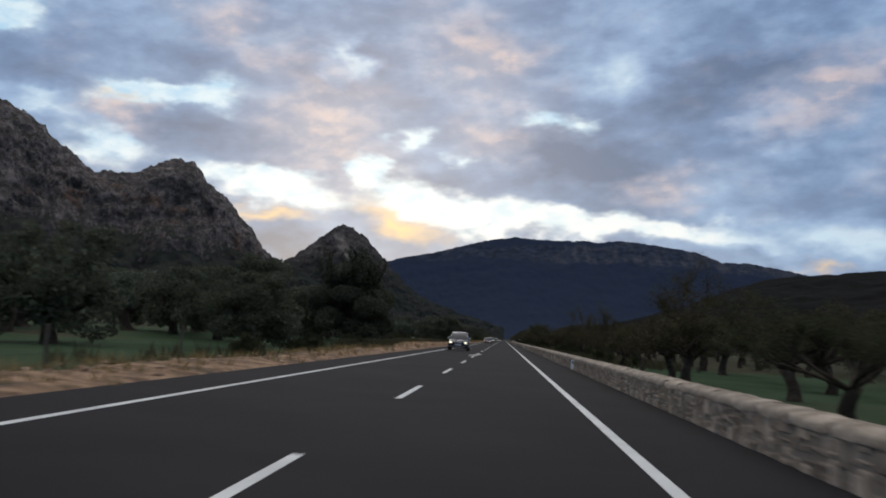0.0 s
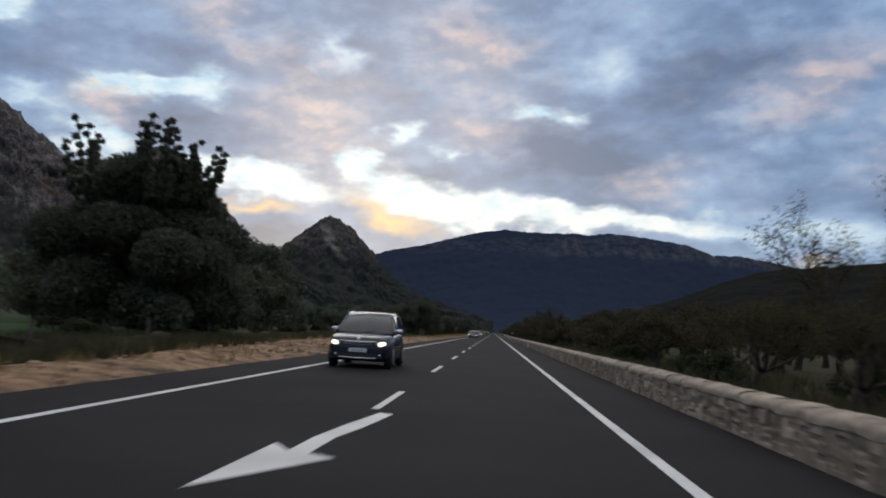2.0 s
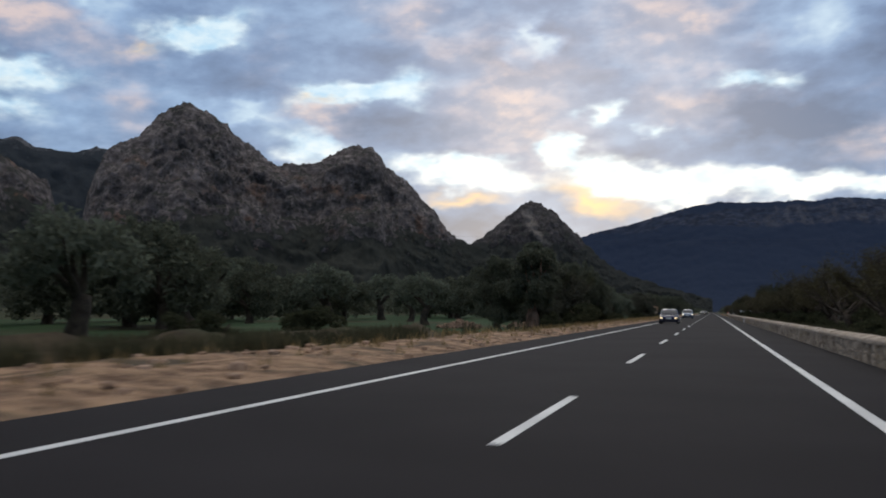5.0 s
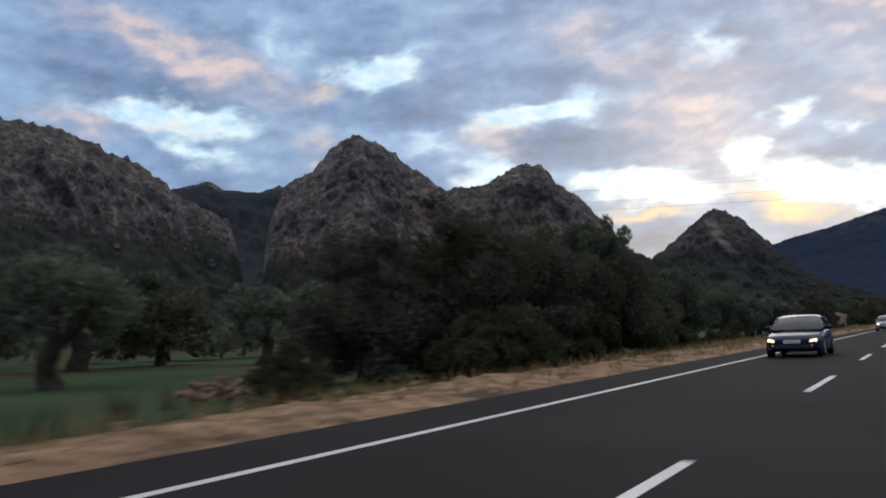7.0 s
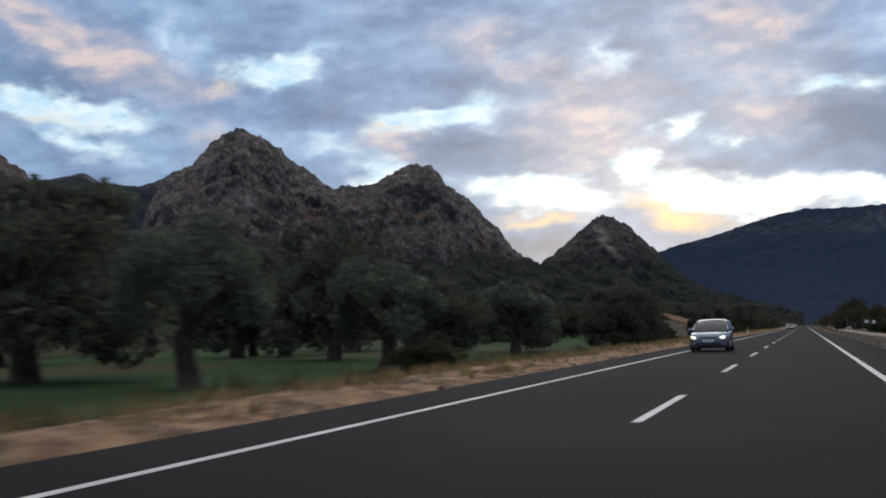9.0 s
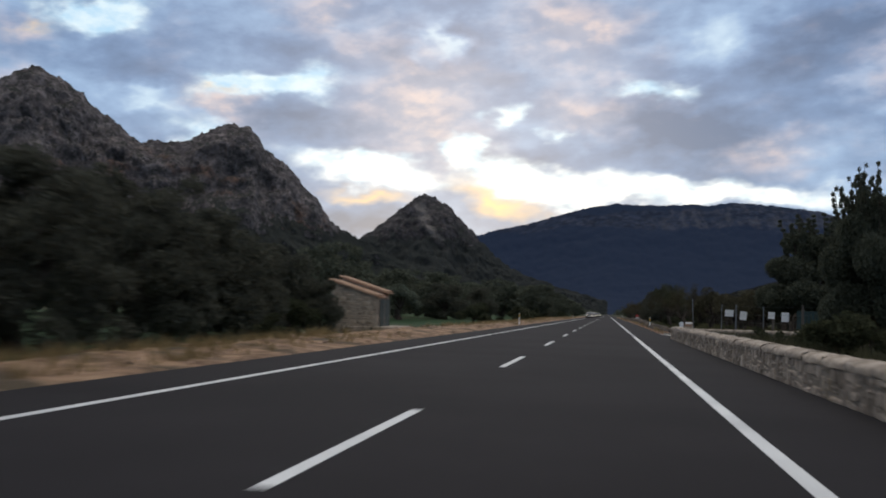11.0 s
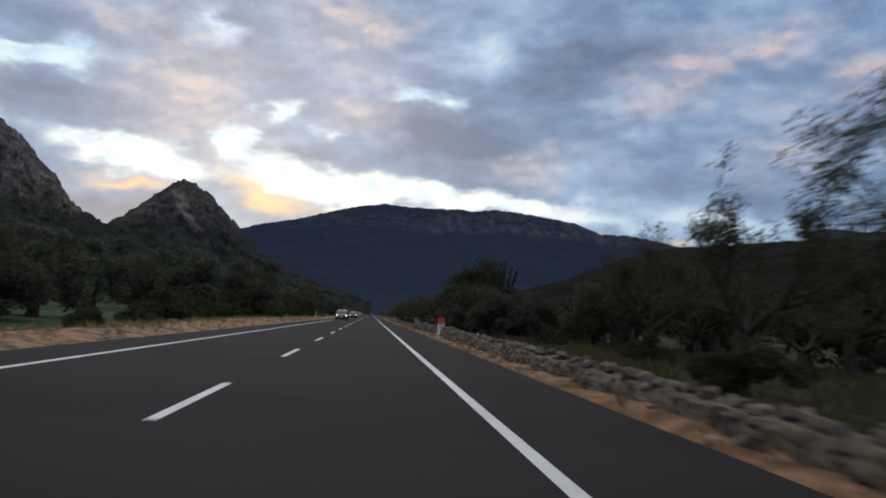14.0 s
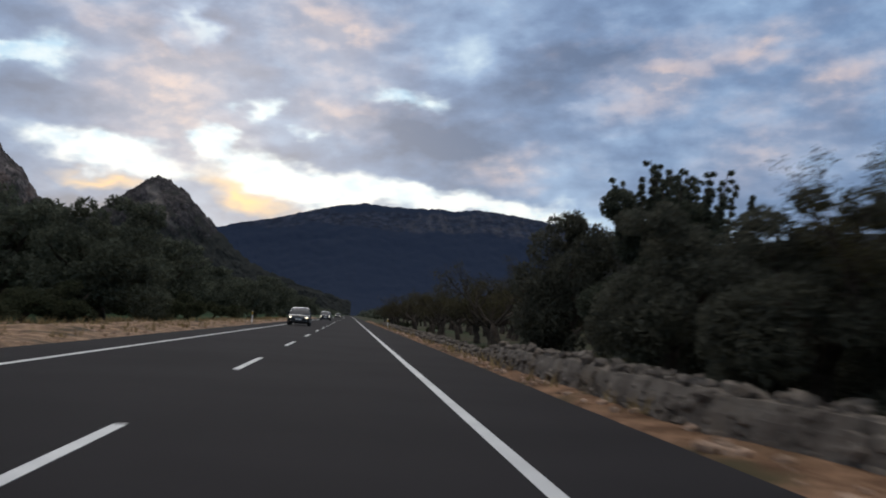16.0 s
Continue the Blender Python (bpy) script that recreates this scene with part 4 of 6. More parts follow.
WEST_B = (
    ("oak", -9.8, 225, 5.8, 4.2), ("oak", -12, 229.5, 6.9, 4.6),
    ("thicket", -12.8, 210.5, 4.6, 4.6), ("thicket", -11.4, 214.0, 5.4, 5.6), ("sprig", -11.0, 214.6, 5.8, 4.5), ("thicket", -12.0, 220.5, 5.2, 6.0), ("thicket", -12.6, 226, 5.0, 5.5), ("oak", -13.6, 232, 7.0, 6.6), ("thicket", -14, 233, 4.0, 5), ("oak", -19, 236, 6.0, 7),
    ("oak", -21, 264.5, 7.2, 9.2), ("olive", -12.8, 262.3, 4.7, 4.6), ("olive", -22.5, 256.5, 3.3, 3.2), ("oak", -22, 286, 8.2, 8), ("olive", -13.5, 275, 4.7, 5.4),
    ("oak", -14.5, 284, 4.4, 5.6), ("olive", -14, 294, 4.6, 5.5), ("oak", -17, 303, 5.5, 7), ("thicket", -11.6, 311, 4.6, 5.4), ("thicket", -11.4, 317.5, 5.0, 5.6), ("thicket", -12.6, 324.5, 5.5, 6.4),
    ("thicket", -13.4, 331, 5.3, 6.2), ("thicket", -14.2, 336.5, 4.5, 5.2), ("thicket", -15.5, 344, 5.0, 5.0), ("thicket", -12.8, 343.8, 2.9, 2.6), ("oak", -36, 262, 6.5, 8), ("oak", -34, 300, 7, 9), ("olive", -40, 280, 5.5, 7))
WEST_C = (
    ("oak", -18.6, 409, 6.4, 8), ("oak", -23, 403, 6.2, 8), ("thicket", -16.5, 400, 4.4, 6), ("oak", -21, 420, 6.5, 9), ("thicket", -17, 428, 5, 7), ("oak", -19, 440, 6.2, 8),
    ("olive", -20, 392, 4.0, 5), ("oak", -31, 418, 7.2, 9.5), ("oak", -26, 437, 6.5, 8.5), ("oak", -40, 404, 7.5, 10), ("oak", -36, 378, 6, 8), ("oak", -46, 362, 7, 9), ("oak", -30, 455, 7, 9),
    ("oak", -23, 506, 9.5, 12), ("oak", -33, 497, 9, 11), ("oak", -44, 478, 8.5, 11), ("oak", -20, 520, 7.5, 9), ("oak", -55, 440, 8, 10), ("oak", -22, 548, 4.5, 7), ("oak", -18, 580, 5.5, 7))
for i, (k, x, y, h, w) in enumerate(WEST):
    plant(k, x, y, h, w, seed=i)
for i, (k, x, y, h, w) in enumerate(WEST_B):
    plant(k, x, y, h, w, seed=i)
for i, (k, x, y, h, w) in enumerate(WEST_C):
    plant(k, x, y, h, w, seed=i)
for i, (k, x, y, h, w) in enumerate(EAST_EXTRA):
    plant(k, x, y, h, w, seed=i)

rnd = random.Random(14)
for k in range(44):
    y = 366 + 9.6 * k + rnd.uniform(-3, 3)
    x = -(37 + 9 * math.sin(k * 1.3) + rnd.uniform(-5, 5) - (12 if y > 490 else 0))
    h = rnd.uniform(6.4, 9.2)
    plant("oak", x, y, h, h * rnd.uniform(1.1, 1.4), seed=k)
for k in range(34):
    y = 40 + 8.6 * k + rnd.uniform(-3, 3)
    x = -(40 + 7 * math.sin(k * 1.7) + rnd.uniform(-4, 4))
    h = rnd.uniform(5.6, 8.2)
    plant("oak" if k % 3 else "olive", x, y, h, h * rnd.uniform(1.1, 1.4), seed=k)
for x, y, h in ((-19, 116, 6.6), (-18.5, 128, 6.2), (-25, 112, 7.0), (-21, 100, 6.0), (-27, 90, 7.5), (-21, 70, 6.2)):
    plant("oak", x, y, h, h * 1.25, seed=int(y))
for k in range(15):
    y = 211 + 1.7 * k + rnd.uniform(-.6, .6)
    h = rnd.uniform(1.0, 2.3)
    plant("shrub", edge_left(y) - rnd.uniform(.7, 1.9), y, h, h * rnd.uniform(1.3, 1.7), seed=k)
for k in range(62):
    y = 4 + 5.4 * k + rnd.uniform(-2, 2)
    h = rnd.uniform(.9, 1.7)
    x = 7.6 + rnd.uniform(0, 2.5)
    if y > 62:
        plant("shrub", x, y, h, h * rnd.uniform(1.4, 1.9), seed=k)
for k in range(18):
    y = 446 + 5.2 * k + rnd.uniform(-2, 2)
    h = rnd.uniform(1.5, 2.4)
    plant("shrub", edge_left(y) - rnd.uniform(2.0, 4.5), y, h, h * rnd.uniform(1.5, 2.0), seed=k)
rnd = random.Random(5)
grove = "almond grove east of the road"
for row, (x0, step, h0) in enumerate(((9.6, 7.6, 3.5), (16.5, 8.0, 3.9), (24, 8.6, 4.2), (33, 9.5, 4.6))):
    y = 6.0 + row * 2.3
    while y < 640:
        if not (339 < y < 366 and x0 < 28) and not (318 < y < 340 and x0 < 10) and not (440 < y < 478 and x0 < 18) and not (366 <= y < 450 and x0 < 10):
            leafy = rnd.random() < (.55 if y < 300 else .28 if y < 340 else .22) + .12 * row
            hh = h0 * rnd.uniform(.85, 1.2) * (1.12 if 150 < y < 320 else .74 if row == 0 and y <= 150 else .85 if 360 < y < 460 else 1.0)
            plant("carob" if leafy else ("sprig" if rnd.random() < .22 and not 55 < y < 150 else "almond"), x0 + rnd.uniform(-1, 1), y, hh, hh * rnd.uniform(1.25, 1.5), seed=rnd.randrange(12), group="" if leafy else grove)
        y += step * rnd.uniform(.8, 1.2)
for k in range(60):
    y = rnd.uniform(-10, 640)
    x = edge_left(y) - rnd.uniform(.2, 2.4) if k % 3 else 8 + rnd.uniform(0, 5)
    if k % 3 == 0 and 338 < y < 366 or (x < 0 and 338 < y < 375):
        continue
    h = rnd.uniform(.5, 1.25)
    plant("shrub", x, y, h, h * rnd.uniform(1.4, 2.0), seed=k)
for x, y, h in ((-9.6, 241.5, 1.0), (-11, 385.6, 2.3), (-10.2, 204, 1.3), (-12.8, 352.5, .9), (-13.2, 341, 1.9), (8.2, 338, .9), (8.8, 336.5, .8), (-14, 72, 1.0), (12, 432, 1.3), (-12.5, 84, 1.1), (-11.6, 88, .8), (-13, 97, 1.3), (-14.2, 103, 1.0), (-13.6, 110, 1.4), (-15, 117, 1.1), (-14.4, 124, 1.5), (-16, 131, 1.2), (-15, 139, 1.6), (-14.6, 148, 1.3), (-13.4, 157, 1.2), (-12.6, 165, 1.5)):
    plant("shrub", x, y, h, h * 1.6, seed=int(x * 3))

# distant woods: many small crowns, too many to count
rng = np.random.default_rng(77)
quads = []
for k in range(2300):
    side = -1 if k % 2 else 1
    y = rng.uniform(-30, 900) if k % 5 else rng.uniform(640, 1700)
    off = (38 if side > 0 else 46) + 210 * rng.random() ** 1.7 if k % 5 else rng.uniform(11, 60)
    if 300 < y < 420 and side < 0 and off < 60:
        off += 45
    h = rng.uniform(2.6, 6.2) * (1.45 if off > 110 else 1.25 if side < 0 and off > 60 else 1.0)
    r = h * rng.uniform(.5, .75)
    n = 80
    d = rng.normal(size=(n, 3))
    d /= np.linalg.norm(d, axis=1)[:, None]
    pos = np.array([side * off, y, h * .5]) + d * np.array([r, r, h * .5]) * rng.uniform(.6, 1.05, n)[:, None]
    u = rng.normal(size=(n, 3))
    u /= np.linalg.norm(u, axis=1)[:, None]
    w = np.cross(u, d)
    s = rng.uniform(.5, 1.1, n)[:, None]
    quads.append(np.stack([pos - u * s * .6, pos + w * s * .5, pos + u * s * .6, pos - w * s * .5], 1).reshape(-1, 3))
q = np.concatenate(quads)
woods = tagged(new("woods", mesh_from("woods", q, np.arange(len(q)).reshape(-1, 4), M_LEAF)), "dark evergreen woods across the valley floor", "trees", kind="stuff")

# tall weeds behind the earth bank and brown grass under the grove
def weeds(name, count, place, lo, hi, width, mat, label):
    tri = []
    for k in range(count):
        x, y = place()
        z = ground_z(x, y) - .03
        for j in range(6):
            a, h = rng.uniform(0, 6.28), rng.uniform(lo, hi)
            lx, ly = math.cos(a) * h * .35, math.sin(a) * h * .35
            ox, oy = x + rng.uniform(-.2, .2), y + rng.uniform(-.2, .2)
            tri += [(ox - width, oy, z), (ox + width, oy + width, z), (ox + lx, oy + ly, z + h)]
    tagged(new(name, mesh_from(name, tri, np.arange(len(tri)).reshape(-1, 3), mat)), label, "grass", kind="stuff")


def west_weeds():
    y = rng.uniform(72, 168) if rng.random() < .95 else rng.uniform(-20, 345)
    return edge_left(y) + .5 - 4.2 * rng.random() ** 1.6, y


def east_weeds():
    y = rng.uniform(58, 342)
    return 5.9 + 9 * rng.random() ** 1.8, y


def grove_grass():
    y = rng.uniform(346, 475)
    if y < 358:
        return rng.uniform(7.8, 18), y
    return 6.7 + old_front(y) - 6.02 + 16 * rng.random() ** 1.5, y


weeds("tall_weeds", 9000, west_weeds, .25, .75, .03, M_WEED, "tall grey-green and withered weeds behind the earth bank")
weeds("roadside_weeds", 5800, east_weeds, .3, .8, .03, M_WEED, "rank weeds behind the low stone wall")
weeds("brown_grass", 6000, grove_grass, .2, .5, .03, M_STRAW, "withered brown grass under the trees of the grove")

# dry grass, tufts and loose stones on the verges
q, tri = [], []
for k in range(5200):
    west = k % 40 != 0
    y = rng.uniform(-20, 560) if k % 4 else rng.uniform(225, 350)
    if west:
        e = edge_left(y)
        x = e + rng.normal() * .8 if k % 3 else rng.uniform(e, -5.4)
    else:
        y = rng.uniform(357, 560)
        x = edge_right(y) + rng.uniform(.15, .6)
    if west and 333 < y < 354:
        continue
    z = ground_z(x, y) if x < edge_left(y) else .05
    for j in range(5):
        a = rng.uniform(0, 6.28)
        h, b = rng.uniform(.10, .38), .018
        lx, ly = math.cos(a) * h * .5, math.sin(a) * h * .5
        o = (x + rng.uniform(-.12, .12), y + rng.uniform(-.12, .12))
        tri += [(o[0] - b, o[1], z), (o[0] + b, o[1], z), (o[0] + lx, o[1] + ly, z + h)]
tagged(new("dry_grass", mesh_from("dry_grass", tri, np.arange(len(tri)).reshape(-1, 3), M_DRY)), "tufts of dry straw-coloured grass on the verges", "grass", kind="stuff")
SV, SF = [], []
prng = random.Random(9)
shapes = [lump(prng, 1, 1, .65) for _ in range(5)]
for k in range(2600):
    west = k % 5 != 0
    y = prng.uniform(-10, 520) if west else prng.uniform(357, 520)
    x = edge_left(y) + (-5.2 - edge_left(y)) * prng.random() ** 1.2 if west else edge_right(y) + prng.uniform(.1, .7)
    s = prng.uniform(.05, .20) * (1.5 if 85 < y < 165 and west else 1)
    b = len(SV)
    v, f = shapes[k % 5]
    a = prng.uniform(0, 6.28)
    z = .09 if west and x < -5.8 else .03
    SV += [(x + s * (p[0] * math.cos(a) - p[1] * math.sin(a)), y + s * (p[0] * math.sin(a) + p[1] * math.cos(a)), z + s * p[2]) for p in v]
    SF += [tuple(i + b for i in g) for g in f]
M_RUBBLE = material("rubble", (0.24, 0.15, 0.095), (0.40, 0.28, 0.20), 1.0, 1.5, 12.0, 0.5, 0.02, island=0.3)
tagged(new("loose_stones", mesh_from("loose_stones", SV, SF, M_RUBBLE)), "loose ochre stones and clods on the earth bank", "stones", kind="stuff")


# ---------------------------------------------------------------- walls
def stone_face(V, F, rng, y0, y1, z0, z1, x, rowsn, length, proud=.03, nrm=-1):
    """Rough uncoursed stones on a face looking along x."""
    y = y0
    while y < y1 - .1:
        L = min(length * rng.uniform(.55, 1.4), y1 - y)
        cuts = sorted({0.0, 1.0, *[rng.uniform(.2, .8) for _ in range(rng.choice((rowsn - 2, rowsn - 1, rowsn - 1, rowsn)))]} if rowsn > 1 else {0.0, 1.0})
        for c0, c1 in zip(cuts, cuts[1:]):
            if c1 - c0 < .12:
                continue
            sh = rng.uniform(-.07, .07) if rowsn > 1 else 0
            a, b = max(y0, y + .012 + sh), min(y1, y + L - .012 + sh)
            if b - a < .06:
                continue
            c, d = z0 + (z1 - z0) * c0 + .012, z0 + (z1 - z0) * c1 - .012
            i = len(V)
            k = rng.uniform(.4, 1.5) * proud
            for yy_, zz in ((a, c), (b, c), (b, d), (a, d)):
                V.append((x - nrm * .02, yy_ + rng.uniform(-.015, .015), zz + rng.uniform(-.015, .015)))
            m = min(.05, (b - a) * .25)
            for yy_, zz in ((a + m, c + .03), (b - m, c + .03), (b - m, d - .03), (a + m, d - .03)):
                V.append((x + nrm * k, yy_ + rng.uniform(-.02, .02), zz + rng.uniform(-.015, .015)))
            for f in ((4, 5, 6, 7), (0, 1, 5, 4), (1, 2, 6, 5), (2, 3, 7, 6), (3, 0, 4, 7)):
                F.append(tuple(i + j for j in f))
        y += L


def stones_as_parts(V, F, parent, mat, m=None):
    """Each stone of a face as a part of its own."""
    m = m or Matrix()
    for k in range(0, len(F), 5):
        i = min(min(f) for f in F[k:k + 5])
        o = Vector(V[i])
        linked("stone", mesh_from("stone", [Vector(v) - o for v in V[i:i + 8]], [tuple(j - i for j in f) for f in F[k:k + 5]], mat), parent, m @ Matrix.Translation(o))


wrng = random.Random(3)
WX, WT, WH = 5.16, 5.64, 0.48
WALL0, WALL1 = -40.0, 344.0
bm = bmesh.new()
for k in range(int((WALL1 - WALL0) / 8)):
    box(bm, WX, WT, WALL0 + 8 * k, WALL0 + 8 * k + 8, -.4, WH)
wall = tagged(part("wall_roadside", bm, M_MORTAR), "low rough limestone wall with a rounded pale coping beside the asphalt", "wall", kind="structure")
NEAR0, NEAR1 = 28.0, 48.0
M_STONE_ONE = material("limestone_block", (0.20, 0.155, 0.115), (0.43, 0.350, 0.275), 0.95, 1.9, 14.0, 0.7, 0.02, third=(0.25, 0.195, 0.135), obj=0.33)
V, F = [], []
stone_face(V, F, wrng, NEAR0, NEAR1, -.05, WH, WX, 4, .25)
stones_as_parts(V, F, wall, M_STONE_ONE)
V, F = [], []
stone_face(V, F, wrng, WALL0, NEAR0, -.05, WH, WX, 4, .25)
stone_face(V, F, wrng, NEAR1, WALL1, -.05, WH, WX, 4, .25)
rest = linked("masonry", mesh_from("masonry", V, F, M_STONE), wall)
rest["kind"] = "stuff"
# rounded coping stones
cop = []
for s in range(6):
    V, F = [], []
    L = 1.28
    prof = [(-.035, -.02), (-.045, .05), (-.005, .095), (.12, .128), (.26, .136), (.40, .122), (.50, .085), (.53, .03), (.53, -.02)]
    n = 7
    for i in range(n):
        for px, pz in prof:
            k = .015
            end = -.001 if i in (0, n - 1) else 0
            V.append((px * (1 + end) + wrng.uniform(-k, k), L * i / (n - 1) - L / 2 * 0 + (0.012 if i == 0 else -.012 if i == n - 1 else wrng.uniform(-.02, .02)), pz + end + wrng.uniform(-k, k)))
    m = len(prof)
    F = [(i * m + j, i * m + j + 1, (i + 1) * m + j + 1, (i + 1) * m + j) for i in range(n - 1) for j in range(m - 1)]
    F += [tuple(range(m)), tuple((n - 1) * m + j for j in reversed(range(m)))]
    cop.append(mesh_from("coping_stone", V, F, M_COPING, True))
y, k = WALL0, 0
while y < WALL1 - 1:
    linked("coping_stone", cop[wrng.randrange(6)], wall, pose(WX, y, WH, wrng.uniform(-.25, .25), 0, wrng.uniform(-.3, .3)))
    y += 1.27
# the wall turns in beside the driveway
bm = bmesh.new()
box(bm, 5.5, 14.5, 343.7, 344.2, -.5, .40)
side_wall = tagged(part("wall_driveway", bm, M_MORTAR), "low stone wall with pale coping along the driveway", "wall", kind="structure")
V, F = [], []
stone_face(V, F, wrng, -14.5, -5.5, -.05, .40, 343.7, 3, .4)
stones_as_parts(V, F, side_wall, M_STONE_ONE, Matrix(((0, -1, 0, 0), (1, 0, 0, 0), (0, 0, 1, 0), (0, 0, 0, 1))))
for k in range(7):
    linked("coping_stone", cop[k % 6], side_wall, pose(5.55 + 1.27 * (k + 1), 343.68, .40, 0, 0, 90))
# old dry-stone wall after the driveway
V, F = [], []
OW0, OW1 = 356.6, 560.0


def old_height(y):
    return float(np.interp(y, (356, 376, 393, 405, 425, 445, 454, 463, 466, 480, 560), (.24, .33, .39, .44, .48, .53, .58, .55, .2, .3, .35))) + .06 * noise.noise(Vector((y / 2.3, 3, 0))) + .04 * noise.noise(Vector((y / .7, 9, 0)))


old = new("wall_old", None)
tagged(old, "half-fallen old dry-stone wall beside the verge", "wall", kind="structure")
core = bmesh.new()
prev = None
for k in range(int((OW1 - OW0) / .6)):
    y = OW0 + .6 * k
    h = old_height(y) - .07
    cur = [core.verts.new((old_front(y) + px, y, pz)) for px, pz in ((-.03, -.3), (.03, h * .6), (.10, h), (.62, h), (.9, -.3))]
    if prev:
        for j in range(4):
            core.faces.new((prev[j], prev[j + 1], cur[j + 1], cur[j]))
    prev = cur
core.verts.ensure_lookup_table()
core.faces.new([core.verts[i] for i in (4, 3, 2, 1, 0)])
part("core", core, M_STONE_DRY, old)
M_STONE_OLD = material("weathered_block", (0.075, 0.060, 0.048), (0.175, 0.146, 0.118), 0.95, 2.2, 14.0, 0.7, 0.02, third=(0.13, 0.098, 0.068), obj=0.38)
blocks = []
for s in range(10):
    v, f = lump(wrng, .30 * wrng.uniform(.6, 1.25), .22 * wrng.uniform(.8, 1.2), .17 * wrng.uniform(.75, 1.35), .15)
    blocks.append((v, f, mesh_from("stone", v, f, M_STONE_OLD)))
near_count = 0
for k in range(int((OW1 - OW0) / .16)):
    y = OW0 + .16 * k
    h = old_height(y)
    nlay = max(1, int(h / .11))
    for r in range(nlay + 1):
        if wrng.random() < .08:
            continue
        x = old_front(y) + (.06 + .035 * r + wrng.uniform(-.06, .05) if r < nlay else wrng.uniform(.15, .6))
        z = .03 + r * (h / (nlay + .4)) + wrng.uniform(-.03, .03)
        s = wrng.uniform(.5, 1.05)
        a = wrng.uniform(-40, 40) + 90
        v, f, me = blocks[wrng.randrange(10)]
        if 362 < y < 392 and near_count < 290:
            near_count += 1
            linked("stone", me, old, pose(x, y + wrng.uniform(-.1, .1), z, wrng.uniform(-25, 25), wrng.uniform(-25, 25), a) @ Matrix.Scale(s, 4))
        else:
            i = len(V)
            turn = Euler((radians(wrng.uniform(-25, 25)), radians(wrng.uniform(-25, 25)), radians(a))).to_matrix() * s
            V += [turn @ Vector(p) + Vector((x, y, z)) for p in v]
            F += [tuple(i + j for j in g) for g in f]
far_old = linked("rubble_stones", mesh_from("rubble_stones", V, F, M_STONE_DRY), old)
far_old["kind"] = "stuff"

# driveway apron
bm = bmesh.new()
apr = [(5.2, 344.3), (5.2, 356.2), (5.6, 355.6), (6.0, 352.6), (6.25, 350.6), (6.9, 348.6), (7.6, 347.4), (7.7, 344.3)]
f = bm.faces.new([bm.verts.new((x, y, -.008)) for x, y in apr])
ext = bmesh.ops.extrude_face_region(bm, geom=[f])["geom"]
bmesh.ops.translate(bm, vec=(0, 0, -.25), verts=[g for g in ext if isinstance(g, bmesh.types.BMVert)])
bmesh.ops.recalc_face_normals(bm, faces=bm.faces)
tagged(part("driveway", bm, M_CONCRETE), "narrow pale concrete apron at a driveway mouth", "driveway", kind="structure")


# ---------------------------------------------------------------- roadside things
def post_mesh(bm, r, h, n=10, z0=0.0, lean=0.0):
    made = bmesh.ops.create_cone(bm, cap_ends=True, segments=n, radius1=r, radius2=r, depth=h)["verts"]
    bmesh.ops.translate(bm, vec=(0, 0, z0 + h / 2), verts=made)
    return bm


def delineator():
    root = new("delineator_post", None)
    bm = bmesh.new()
    box(bm, -.05, .05, -.035, .035, -.2, .62, .015)
    part("lower_post", bm, M_WHITE, root)
    bm = bmesh.new()
    box(bm, -.052, .052, -.037, .037, .62, .90, .01)
    part("black_band", bm, M_BLACKBAND, root, "black band")
    bm = bmesh.new()
    box(bm, -.043, .043, -.047, -.036, .65, .89, .004)
    part("reflector", bm, M_YELLOW, root, "yellow reflector")
    bm = bmesh.new()
    box(bm, -.05, .05, -.035, .035, .90, .97, .015)
    part("cap", bm, M_WHITE, root)
    return tagged(root, "white roadside delineator post with a black band and reflector", "delineator", "delineator posts")


dl = delineator()
dl.matrix_basis = pose(5.66, 377.4, -.03, 0, 1.5, 0)
for x, y in ((-5.65, 378), (-5.9, 511), (5.8, 527), (-5.9, 611)):
    copy_thing(dl, pose(x, y, 0.02, 0, 0, 0))


def wall_marker():
    root = new("wall_reflector", None)
    bm = bmesh.new()
    box(bm, -.02, .02, -.085, .085, 0, .44, .012)
    part("plate", bm, M_WHITE, root)
    bm = bmesh.new()
    box(bm, -.03, -.021, -.03, .03, .27, .38, .003)
    part("reflector", bm, M_BLACKBAND, root, "dark reflector")
    return tagged(root, "white reflector plate fixed upright on the wall face", "reflector", "wall reflectors")


wm = wall_marker()
wm.matrix_basis = pose(5.10, 41.3, .03, 0, 0, 62)
for y in (139.5, 237.0):
    copy_thing(wm, pose(5.10, y, .03, 0, 0, 62))

# kilometre stone
km = new("kilometre_stone", None)
km.matrix_basis = pose(6.70, 442.1, 0.05, 0, 0, -4)


